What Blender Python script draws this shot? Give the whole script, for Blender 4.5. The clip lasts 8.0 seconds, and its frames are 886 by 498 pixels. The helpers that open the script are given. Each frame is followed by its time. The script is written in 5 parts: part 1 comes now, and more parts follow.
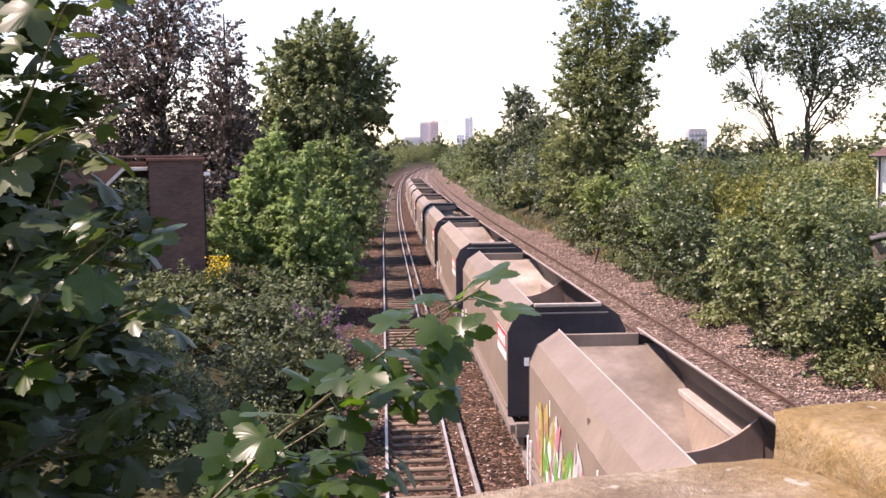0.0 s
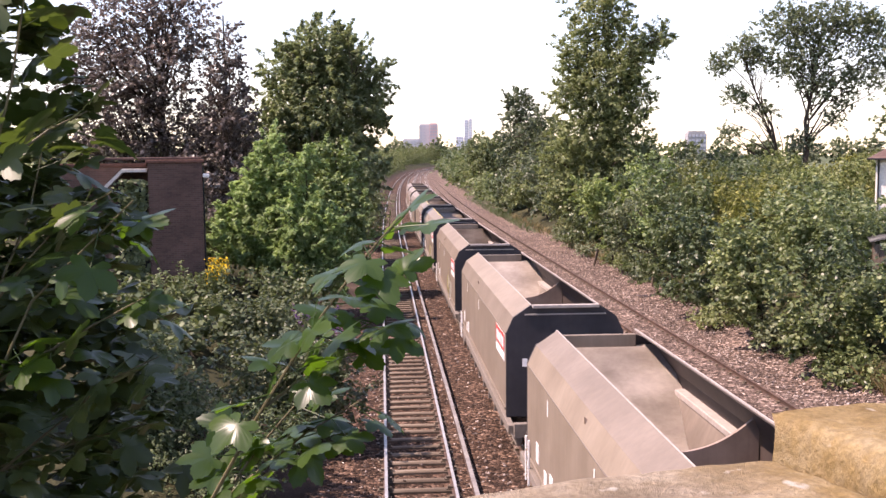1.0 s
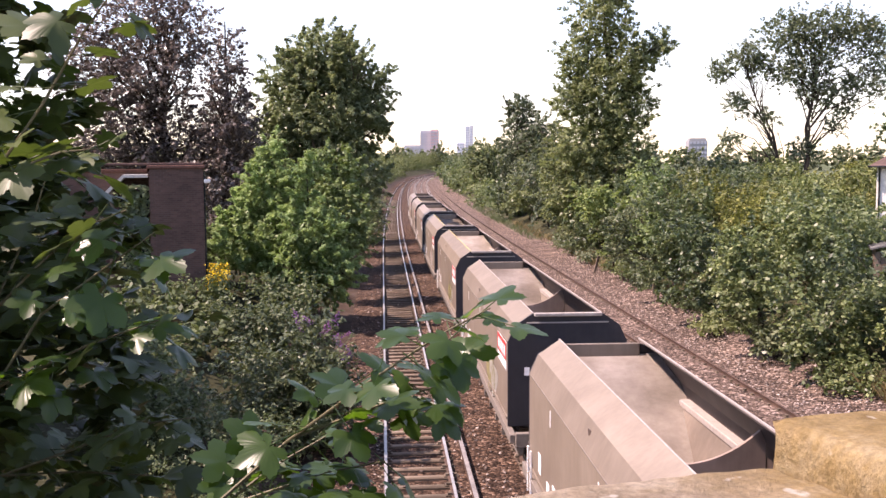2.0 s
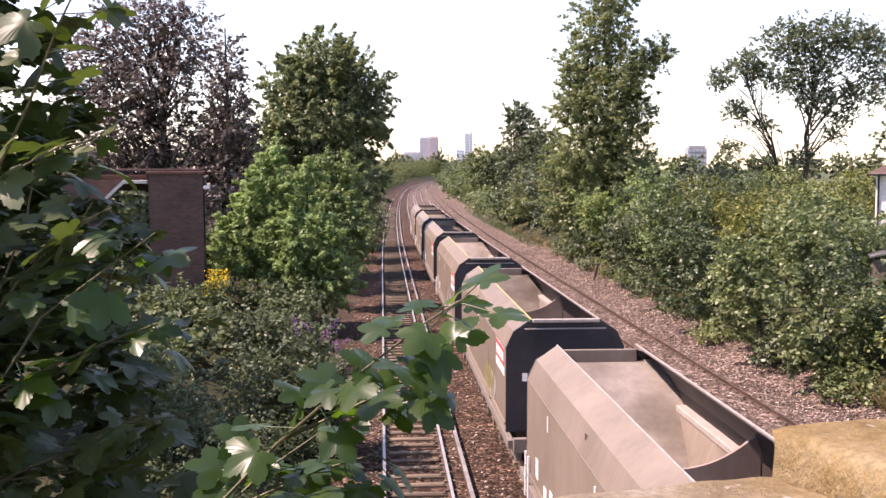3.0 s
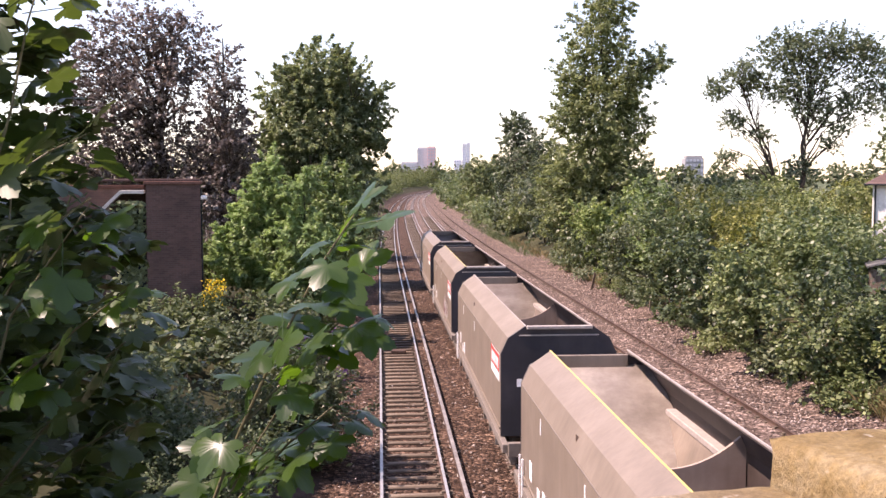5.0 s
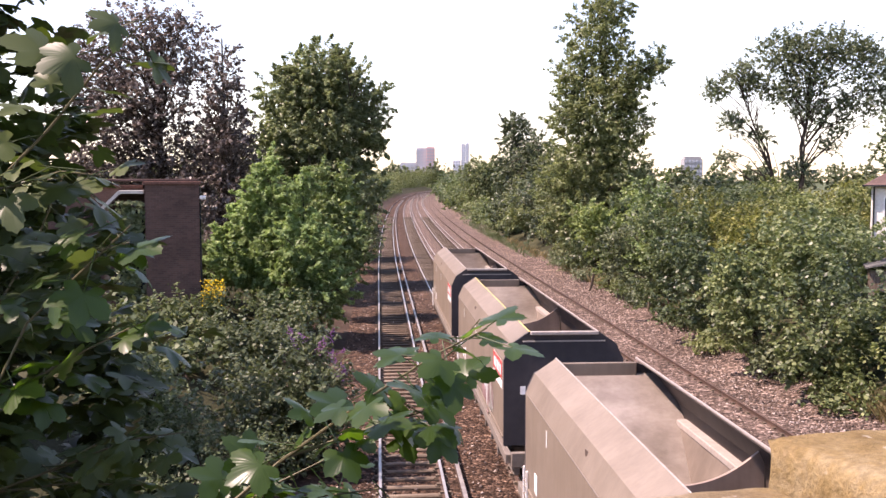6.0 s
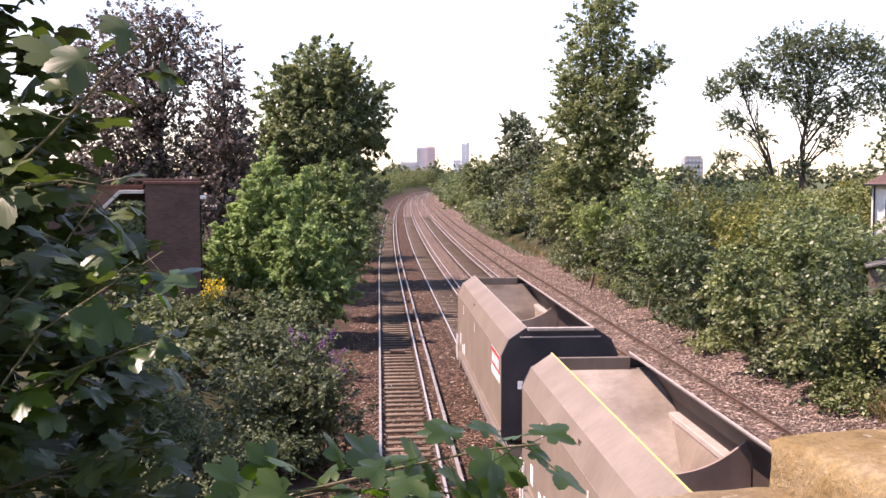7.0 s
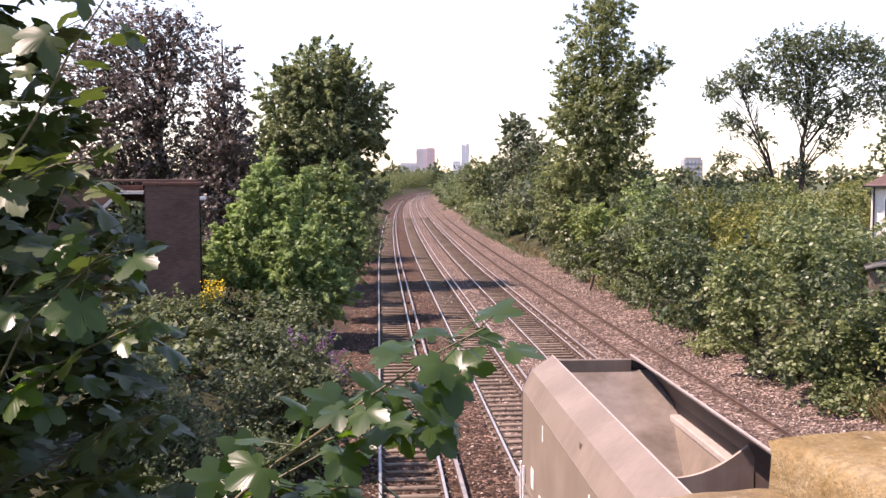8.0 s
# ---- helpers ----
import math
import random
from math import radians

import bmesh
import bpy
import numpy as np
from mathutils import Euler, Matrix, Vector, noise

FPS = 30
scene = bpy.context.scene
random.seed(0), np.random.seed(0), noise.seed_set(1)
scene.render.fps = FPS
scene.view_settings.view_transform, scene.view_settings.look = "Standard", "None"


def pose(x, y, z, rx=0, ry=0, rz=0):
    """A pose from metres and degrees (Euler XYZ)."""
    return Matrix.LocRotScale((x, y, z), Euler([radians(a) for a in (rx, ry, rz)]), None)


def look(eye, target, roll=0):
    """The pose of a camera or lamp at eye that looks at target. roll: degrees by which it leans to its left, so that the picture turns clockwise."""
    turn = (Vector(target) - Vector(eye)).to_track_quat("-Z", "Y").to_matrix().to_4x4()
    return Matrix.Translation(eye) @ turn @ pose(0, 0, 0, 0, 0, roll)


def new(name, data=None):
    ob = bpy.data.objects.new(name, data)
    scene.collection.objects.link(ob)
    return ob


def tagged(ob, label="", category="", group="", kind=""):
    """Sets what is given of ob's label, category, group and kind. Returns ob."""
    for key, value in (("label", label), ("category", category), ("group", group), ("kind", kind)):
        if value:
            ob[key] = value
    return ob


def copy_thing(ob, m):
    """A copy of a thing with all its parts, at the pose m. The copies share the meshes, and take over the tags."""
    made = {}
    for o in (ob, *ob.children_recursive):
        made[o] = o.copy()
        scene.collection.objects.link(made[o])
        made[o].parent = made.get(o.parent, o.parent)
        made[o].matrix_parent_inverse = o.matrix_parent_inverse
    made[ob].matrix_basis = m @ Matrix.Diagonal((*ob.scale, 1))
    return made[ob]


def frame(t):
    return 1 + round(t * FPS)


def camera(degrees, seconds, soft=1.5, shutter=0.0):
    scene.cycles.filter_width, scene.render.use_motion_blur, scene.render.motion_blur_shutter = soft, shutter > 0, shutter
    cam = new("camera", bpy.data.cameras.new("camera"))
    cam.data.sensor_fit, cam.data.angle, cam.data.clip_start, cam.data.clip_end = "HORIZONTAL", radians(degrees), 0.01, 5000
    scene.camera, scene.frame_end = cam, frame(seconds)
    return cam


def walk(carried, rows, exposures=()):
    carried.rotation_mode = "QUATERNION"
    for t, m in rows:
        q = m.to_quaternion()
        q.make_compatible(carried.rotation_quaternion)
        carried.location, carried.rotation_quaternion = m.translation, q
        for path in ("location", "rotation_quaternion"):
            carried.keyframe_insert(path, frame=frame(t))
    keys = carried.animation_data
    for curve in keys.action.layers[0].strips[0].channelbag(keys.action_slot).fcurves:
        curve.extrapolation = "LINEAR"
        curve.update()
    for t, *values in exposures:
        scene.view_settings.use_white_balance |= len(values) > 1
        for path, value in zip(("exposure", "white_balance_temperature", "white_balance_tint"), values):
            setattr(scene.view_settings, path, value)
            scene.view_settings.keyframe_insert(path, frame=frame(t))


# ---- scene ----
# ---- camera ----
cam = camera(48.27, 8.0, soft=1.5)
EYE_Z = 7.15


def aim(yaw, pitch, roll):
    """Pose of the camera on the parapet from heading, tilt and lean in degrees."""
    return Matrix.Translation((0, 0, EYE_Z)) @ pose(0, 0, 0, 0, 0, yaw) @ pose(0, 0, 0, 90 + pitch, 0, 0) @ pose(0, 0, 0, 0, 0, roll)


PATH = [
    (0.0, 0.269, -5.466, -0.489), (0.5, 0.253, -5.427, -0.543), (1.0, 0.218, -5.352, -0.435),
    (1.5, 0.231, -5.193, -0.349), (3.0, 0.213, -4.591, -0.087), (3.5, 0.148, -4.458, -0.012),
    (4.0, 0.118, -4.277, -0.131), (4.5, 0.090, -4.089, -0.142), (6.0, -0.003, -3.986, -0.021),
    (6.5, -0.017, -3.999, -0.014), (7.0, 0.019, -4.014, -0.069), (7.5, 0.016, -4.005, 0.0), (8.0, 0.0, -3.955, 0.0),
]
walk(cam, [(t, aim(a, b, c)) for t, a, b, c in PATH], exposures=[(0.0, 1.15, 7300, 33), (8.0, 1.15, 7300, 33)])

# ---- light ----
SUN_ELEV, SUN_SIDE, SUN_AHEAD = 55.0, -0.985, -0.17
world = bpy.data.worlds.new("sky")
scene.world = world
world.use_nodes = True
wn = world.node_tree
sky = wn.nodes.new("ShaderNodeTexSky")
sky.sky_type = "NISHITA"
sky.sun_disc = False
sky.sun_elevation = radians(SUN_ELEV)
sky.sun_rotation = math.atan2(SUN_SIDE, SUN_AHEAD)
sky.air_density, sky.dust_density, sky.ozone_density = 1.0, 0.4, 1.0
wn.links.new(sky.outputs[0], wn.nodes["Background"].inputs[0])
wn.nodes["Background"].inputs[1].default_value = 0.15
sun = new("sun", bpy.data.lights.new("sun", "SUN"))
sun.data.energy, sun.data.angle, sun.data.color = 4.7, radians(0.55), (1.0, 0.92, 0.84)
ce = math.cos(radians(SUN_ELEV))
sun.matrix_world = look((SUN_SIDE * ce * 50, SUN_AHEAD * ce * 50, math.sin(radians(SUN_ELEV)) * 50), (0, 0, 0))


# ---- materials ----
def nodes_of(name):
    m = bpy.data.materials.new(name)
    m.use_nodes = True
    t = m.node_tree
    return m, t, t.nodes["Principled BSDF"]


def node(t, kind, **values):
    n = t.nodes.new(kind)
    for k, v in values.items():
        n.inputs[k.replace("_", " ")].default_value = v
    return n


def coords(t, which="Object", scale=(1, 1, 1)):
    c = t.nodes.new("ShaderNodeTexCoord")
    m = t.nodes.new("ShaderNodeMapping")
    m.inputs["Scale"].default_value = scale
    t.links.new(c.outputs[which], m.inputs[0])
    return m.outputs[0]


def noise_of(t, vec, scale, detail=4.0, rough=0.6):
    n = node(t, "ShaderNodeTexNoise", Scale=scale, Detail=detail, Roughness=rough)
    t.links.new(vec, n.inputs["Vector"])
    return n.outputs["Fac"]


def ramp(t, fac, stops):
    r = t.nodes.new("ShaderNodeValToRGB")
    while len(r.color_ramp.elements) < len(stops):
        r.color_ramp.elements.new(0.5)
    for e, (p, c) in zip(r.color_ramp.elements, stops):
        e.position, e.color = p, (*c, 1)
    t.links.new(fac, r.inputs[0])
    return r.outputs[0]


def mixed(t, fac, a, b, mode="MIX"):
    m = t.nodes.new("ShaderNodeMix")
    m.data_type, m.blend_type = "RGBA", mode
    for value, socket in ((fac, m.inputs[0]), (a, m.inputs[6]), (b, m.inputs[7])):
        if isinstance(value, bpy.types.NodeSocket):
            t.links.new(value, socket)
        else:
            socket.default_value = value if isinstance(value, (int, float)) else (*value, 1)
    return m.outputs[2]


def bump(t, bsdf, height, strength, dist):
    b = node(t, "ShaderNodeBump", Strength=strength, Distance=dist)
    t.links.new(height, b.inputs["Height"])
    t.links.new(b.outputs[0], bsdf.inputs["Normal"])


def surface(name, dark, mid, light, scale, rough=0.8, metal=0.0, fine=8.0, relief=0.3, depth=0.01, stretch=(1, 1, 1), spread=0.0):
    """Two-scale mottled surface: broad stains under a fine grain, with relief."""
    m, t, b = nodes_of(name)
    v = coords(t, "Object", stretch)
    broad = noise_of(t, v, scale, 5)
    grain = noise_of(t, v, scale * fine, 6, 0.7)
    col = ramp(t, broad, [(0.28, dark), (0.52, mid), (0.75, light)])
    g = ramp(t, grain, [(0.3, (0.62, 0.62, 0.62)), (0.7, (1.25, 1.25, 1.25))])
    col = mixed(t, 0.75, col, g, "MULTIPLY")
    if spread:
        info = t.nodes.new("ShaderNodeObjectInfo")
        r = ramp(t, info.outputs["Random"], [(0, (1 - spread,) * 3), (1, (1 + spread,) * 3)])
        col = mixed(t, 1.0, col, r, "MULTIPLY")
    t.links.new(col, b.inputs["Base Color"])
    b.inputs["Roughness"].default_value, b.inputs["Metallic"].default_value = rough, metal
    b.inputs["Specular IOR Level"].default_value = 0.12 if rough > 0.88 else 0.5
    bump(t, b, grain, relief, depth)
    return m


def leaf_material(name, dark, mid, light, rough=0.5, through_light=0.35, glow=(0.30, 0.42, 0.05), spec=0.3):
    """Leaf: a glossy skin over diffuse green that lets light through; tone varies leaf by leaf."""
    m, t, b = nodes_of(name)
    g = t.nodes.new("ShaderNodeNewGeometry")
    broad = noise_of(t, coords(t, "Object"), 0.45, 3)
    col = ramp(t, g.outputs["Random Per Island"], [(0.0, dark), (0.55, mid), (1.0, light)])
    tone = ramp(t, broad, [(0.3, (0.72, 0.74, 0.75)), (0.7, (1.2, 1.18, 1.05))])
    col = mixed(t, 1.0, col, tone, "MULTIPLY")
    info = t.nodes.new("ShaderNodeObjectInfo")
    each = ramp(t, info.outputs["Random"], [(0.0, (0.74, 0.78, 0.80)), (0.5, (1.0, 1.0, 1.0)), (1.0, (1.30, 1.20, 1.0))])
    col = mixed(t, 1.0, col, each, "MULTIPLY")
    t.links.new(col, b.inputs["Base Color"])
    b.inputs["Roughness"].default_value = rough
    b.inputs["Specular IOR Level"].default_value = spec
    tr = t.nodes.new("ShaderNodeBsdfTranslucent")
    tcol = mixed(t, 0.5, col, glow)
    t.links.new(tcol, tr.inputs[0])
    mx = t.nodes.new("ShaderNodeMixShader")
    mx.inputs[0].default_value = through_light
    t.links.new(b.outputs[0], mx.inputs[1])
    t.links.new(tr.outputs[0], mx.inputs[2])
    t.links.new(mx.outputs[0], t.nodes["Material Output"].inputs[0])
    return m


def ballast_material(name, tint):
    m, t, b = nodes_of(name)
    v = coords(t)
    vo = t.nodes.new("ShaderNodeTexVoronoi")
    vo.inputs["Scale"].default_value = 13
    t.links.new(v, vo.inputs["Vector"])
    sep = t.nodes.new("ShaderNodeSeparateColor")
    t.links.new(vo.outputs["Color"], sep.inputs[0])
    stone = ramp(t, sep.outputs[0], [(0, (0.043, 0.032, 0.026)), (0.55, (0.132, 0.100, 0.083)), (0.85, (0.235, 0.184, 0.157)), (1, (0.42, 0.35, 0.31))])
    vb = t.nodes.new("ShaderNodeTexVoronoi")
    vb.inputs["Scale"].default_value = 6.5
    t.links.new(v, vb.inputs["Vector"])
    sb = t.nodes.new("ShaderNodeSeparateColor")
    t.links.new(vb.outputs["Color"], sb.inputs[0])
    stone = mixed(t, 1.0, stone, ramp(t, sb.outputs[1], [(0, (0.55, 0.52, 0.5)), (0.7, (1.05, 1.02, 1.0)), (1, (1.7, 1.65, 1.6))]), "MULTIPLY")
    broad = ramp(t, noise_of(t, v, 0.5, 5), [(0.3, (0.62, 0.58, 0.56)), (0.7, (1.2, 1.16, 1.14))])
    stone = mixed(t, 1.0, stone, broad, "MULTIPLY")
    t.links.new(mixed(t, 1.0, stone, tint, "MULTIPLY"), b.inputs["Base Color"])
    b.inputs["Roughness"].default_value = 0.95
    b.inputs["Specular IOR Level"].default_value = 0.15
    bump(t, b, vo.outputs["Distance"], 1.0, -0.06)
    return m


def plain(name, colour, rough=0.6, metal=0.0):
    m, t, b = nodes_of(name)
    g = noise_of(t, coords(t), 9.0, 5)
    c = ramp(t, g, [(0.3, tuple(c * 0.82 for c in colour)), (0.7, tuple(min(1, c * 1.12) for c in colour))])
    t.links.new(c, b.inputs["Base Color"])
    b.inputs["Roughness"].default_value, b.inputs["Metallic"].default_value = rough, metal
    return m


def wagon_paint(name, dark, mid, light, rough):
    """Weathered wagon paint: dust in broad clouds, vertical streaks, small chips."""
    m, t, b = nodes_of(name)
    v = coords(t)
    info = t.nodes.new("ShaderNodeObjectInfo")
    shift = t.nodes.new("ShaderNodeVectorMath")
    shift.operation = "ADD"
    scl = t.nodes.new("ShaderNodeVectorMath")
    scl.operation = "SCALE"
    scl.inputs[0].default_value = (37.0, 53.0, 11.0)
    t.links.new(info.outputs["Random"], scl.inputs["Scale"])
    t.links.new(v, shift.inputs[0])
    t.links.new(scl.outputs[0], shift.inputs[1])
    v = shift.outputs[0]
    cloud = noise_of(t, v, 0.9, 6)
    mp = t.nodes.new("ShaderNodeMapping")
    mp.inputs["Scale"].default_value = (5, 6, 0.35)
    t.links.new(v, mp.inputs[0])
    streak = noise_of(t, mp.outputs[0], 1.6, 5)
    col = ramp(t, cloud, [(0.3, dark), (0.5, mid), (0.72, light)])
    st = ramp(t, streak, [(0.32, (0.86, 0.85, 0.84)), (0.6, (1.05, 1.04, 1.03))])
    col = mixed(t, 0.7, col, st, "MULTIPLY")
    tone = ramp(t, info.outputs["Random"], [(0, (0.88, 0.86, 0.85)), (1, (1.12, 1.1, 1.06))])
    col = mixed(t, 1.0, col, tone, "MULTIPLY")
    t.links.new(col, b.inputs["Base Color"])
    b.inputs["Roughness"].default_value = rough
    bump(t, b, noise_of(t, v, 22.0, 4), 0.15, 0.01)
    return m


M_BALLAST = ballast_material("ballast", (1.0, 1.0, 1.0))
# Browner ballast by the left track, tint deepened further for the shade there.
M_BROWN_BALLAST = ballast_material("brown_ballast", (0.54, 0.46, 0.40))


def stones_material():
    m, t, b = nodes_of("loose_stone")
    g = t.nodes.new("ShaderNodeNewGeometry")
    c = ramp(t, g.outputs["Random Per Island"], [(0, (0.05, 0.036, 0.03)), (0.6, (0.16, 0.118, 0.098)), (1, (0.50, 0.42, 0.37))])
    t.links.new(mixed(t, 0.4, c, ramp(t, noise_of(t, coords(t), 40.0, 3), [(0.3, (0.6, 0.6, 0.6)), (0.7, (1.3, 1.3, 1.3))]), "MULTIPLY"), b.inputs["Base Color"])
    b.inputs["Roughness"].default_value = 0.9
    return m


M_STONES = stones_material()
M_SOIL = surface("soil", (0.022, 0.022, 0.012), (0.045, 0.045, 0.022), (0.085, 0.08, 0.042), 0.35, 0.95, fine=18, relief=0.8, depth=0.08)
# Brown earth whose dark tone partly stands in for tree shade on the cess.
M_CESS = surface("cess_earth", (0.030, 0.020, 0.015), (0.062, 0.043, 0.033), (0.12, 0.088, 0.070), 0.9, 0.95, fine=16, relief=0.8, depth=0.04)
M_FIELD = surface("far_field", (0.05, 0.06, 0.03), (0.08, 0.10, 0.05), (0.13, 0.14, 0.08), 0.01, 0.95, fine=12)
M_SLEEPER = surface("sleeper_wood", (0.062, 0.046, 0.034), (0.140, 0.110, 0.083), (0.24, 0.195, 0.152), 2.0, 0.9, fine=10, relief=0.5, depth=0.01, stretch=(0.4, 3, 3), spread=0.3)
M_RUST = surface("rusty_rail", (0.045, 0.025, 0.018), (0.080, 0.046, 0.032), (0.14, 0.085, 0.06), 3.0, 0.75, fine=10)
M_STEEL = surface("polished_rail_head", (0.50, 0.47, 0.43), (0.62, 0.58, 0.53), (0.72, 0.68, 0.63), 2.0, 0.45, 0.75, relief=0.05)
M_COND = surface("conductor_rail_steel", (0.22, 0.19, 0.17), (0.36, 0.32, 0.29), (0.5, 0.46, 0.42), 2.0, 0.5, 0.5, relief=0.1)
M_POT = plain("insulator", (0.55, 0.5, 0.45), 0.5)
M_SIDE = wagon_paint("wagon_taupe_paint", (0.165, 0.132, 0.102), (0.195, 0.158, 0.124), (0.235, 0.193, 0.155), 0.5)
M_INSIDE = wagon_paint("worn_hopper_steel", (0.22, 0.188, 0.160), (0.35, 0.305, 0.268), (0.50, 0.45, 0.41), 0.40)
M_LINER = wagon_paint("dark_brown_lining", (0.030, 0.022, 0.019), (0.052, 0.038, 0.033), (0.085, 0.064, 0.055), 0.6)
# Paler steel: light missing from this sunless face is put into its colour.
M_DIVIDER = wagon_paint("pale_divider_steel", (0.20, 0.155, 0.13), (0.30, 0.235, 0.20), (0.40, 0.33, 0.285), 0.55)
M_CHUTE = wagon_paint("tan_chute_steel", (0.13, 0.105, 0.085), (0.19, 0.155, 0.125), (0.26, 0.215, 0.175), 0.6)
M_NAVY = wagon_paint("dark_end_paint", (0.016, 0.015, 0.019), (0.026, 0.024, 0.030), (0.045, 0.040, 0.045), 0.6)
M_RIM = plain("bare_rim_steel", (0.36, 0.315, 0.28), 0.6)
M_FRAME = plain("dirty_underframe", (0.175, 0.145, 0.12), 0.85)
M_WHITE = plain("white_panel_paint", (0.78, 0.76, 0.74), 0.5)
M_RED = plain("red_panel_paint", (0.52, 0.05, 0.045), 0.5)
M_YELLOW = plain("yellow_paint", (0.62, 0.50, 0.14), 0.5)
M_GREEN = plain("green_spray_paint", (0.24, 0.52, 0.12), 0.5)
M_PINK = plain("pink_spray_paint", (0.72, 0.32, 0.38), 0.5)
M_FADED = plain("faded_pink_spray_paint", (0.42, 0.26, 0.25), 0.6)
M_PALE = plain("off_white_spray_paint", (0.58, 0.55, 0.50), 0.5)
M_FADED_YELLOW = plain("faded_yellow_spray_paint", (0.40, 0.35, 0.17), 0.6)
M_BRICK = surface("brown_brick", (0.085, 0.045, 0.036), (0.125, 0.066, 0.052), (0.17, 0.092, 0.07), 1.5, 0.9, fine=8, spread=0.28)
def brick_material():
    m, t, b = nodes_of("brick_courses")
    v = coords(t)
    mp = t.nodes.new("ShaderNodeMapping")
    mp.inputs["Rotation"].default_value = (radians(90), 0, 0)
    t.links.new(v, mp.inputs[0])
    br = node(t, "ShaderNodeTexBrick", Scale=1.0, Mortar_Size=0.008, Brick_Width=0.225, Row_Height=0.075, Color1=(0.078, 0.044, 0.036, 1), Color2=(0.118, 0.066, 0.054, 1), Mortar=(0.11, 0.08, 0.068, 1))
    t.links.new(mp.outputs[0], br.inputs["Vector"])
    st = ramp(t, noise_of(t, v, 0.8, 6), [(0.3, (0.6, 0.58, 0.56)), (0.7, (1.15, 1.12, 1.1))])
    t.links.new(mixed(t, 1.0, br.outputs["Color"], st, "MULTIPLY"), b.inputs["Base Color"])
    b.inputs["Roughness"].default_value = 0.9
    return m


M_COURSES = brick_material()
M_MORTAR = surface("old_mortar", (0.12, 0.09, 0.075), (0.17, 0.13, 0.11), (0.22, 0.18, 0.15), 3.0, 0.95)
def parapet_stone():
    m, t, b = nodes_of("lichen_sandstone")
    v = coords(t)
    sand = ramp(t, noise_of(t, v, 13.0, 6, 0.7), [(0.3, (0.15, 0.115, 0.075)), (0.5, (0.29, 0.235, 0.17)), (0.7, (0.42, 0.365, 0.29))])
    ochre = ramp(t, noise_of(t, v, 10.0, 6, 0.7), [(0.3, (0.16, 0.10, 0.035)), (0.5, (0.28, 0.198, 0.085)), (0.72, (0.42, 0.35, 0.23))])
    sep = t.nodes.new("ShaderNodeSeparateXYZ")
    t.links.new(v, sep.inputs[0])
    mix = t.nodes.new("ShaderNodeMath")
    mix.operation = "MULTIPLY_ADD"
    t.links.new(noise_of(t, v, 6.0, 5, 0.7), mix.inputs[0])
    mix.inputs[1].default_value = 0.35
    t.links.new(sep.outputs[0], mix.inputs[2])
    spread = ramp(t, mix.outputs[0], [(0.34, (0, 0, 0)), (0.50, (0.9, 0.9, 0.9))])
    col = mixed(t, spread, sand, ochre)
    grain = noise_of(t, v, 130.0, 5, 0.8)
    col = mixed(t, 0.8, col, ramp(t, grain, [(0.3, (0.55, 0.54, 0.53)), (0.7, (1.35, 1.33, 1.3))]), "MULTIPLY")
    spots = ramp(t, noise_of(t, v, 34.0, 3, 0.5), [(0.66, (0, 0, 0)), (0.72, (0.8, 0.8, 0.8))])
    col = mixed(t, spots, col, (0.50, 0.47, 0.40))
    t.links.new(col, b.inputs["Base Color"])
    b.inputs["Roughness"].default_value = 0.93
    b.inputs["Specular IOR Level"].default_value = 0.15
    bump(t, b, grain, 1.0, 0.006)
    return m


M_STONE = parapet_stone()
M_RENDER = plain("cream_render", (0.72, 0.68, 0.62), 0.8)
M_TILE = surface("brown_roof_tile", (0.06, 0.036, 0.03), (0.10, 0.06, 0.05), (0.14, 0.09, 0.075), 1.2, 0.85)
M_FELT = surface("roofing_felt", (0.06, 0.06, 0.058), (0.11, 0.11, 0.105), (0.18, 0.175, 0.165), 2.0, 0.9)
M_GLASS = plain("dark_window_glass", (0.02, 0.025, 0.03), 0.08)
M_BARK = surface("bark", (0.035, 0.026, 0.02), (0.075, 0.058, 0.045), (0.13, 0.105, 0.085), 3.0, 0.95, fine=6, relief=0.8, depth=0.03, stretch=(2, 2, 0.5))
M_TWIG = plain("green_brown_twig", (0.10, 0.085, 0.035), 0.6)
M_POST = surface("weathered_timber", (0.10, 0.075, 0.055), (0.17, 0.13, 0.10), (0.26, 0.21, 0.17), 3.0, 0.9, stretch=(3, 3, 0.5))
# Haze over the far towers is put into these lightened cladding and glass colours.
M_TOWER_A = plain("haze_grey_cladding", (0.46, 0.46, 0.50), 0.7)
# The flats take one even, duller grey than the towers.
M_FLATS = plain("dull_grey_cladding", (0.30, 0.30, 0.31), 0.8)
M_TOWER_GLASS = plain("haze_tower_glass", (0.40, 0.42, 0.48), 0.3)
M_TOWER_B = plain("haze_red_cladding", (0.62, 0.42, 0.42), 0.7)
M_TOWER_C = plain("haze_pale_cladding", (0.78, 0.78, 0.82), 0.7)

L_SYC = leaf_material("sycamore_leaf", (0.012, 0.028, 0.007), (0.021, 0.046, 0.011), (0.036, 0.070, 0.018), 0.34, 0.33, (0.22, 0.50, 0.01), 0.45)
# Darker copy of the sycamore leaf, with the crown's shade put into its colour.
L_SYC_SHADE = leaf_material("shaded_sycamore_leaf", (0.024, 0.037, 0.014), (0.042, 0.062, 0.023), (0.070, 0.096, 0.038), 0.44, 0.24, (0.17, 0.28, 0.02), 0.32)
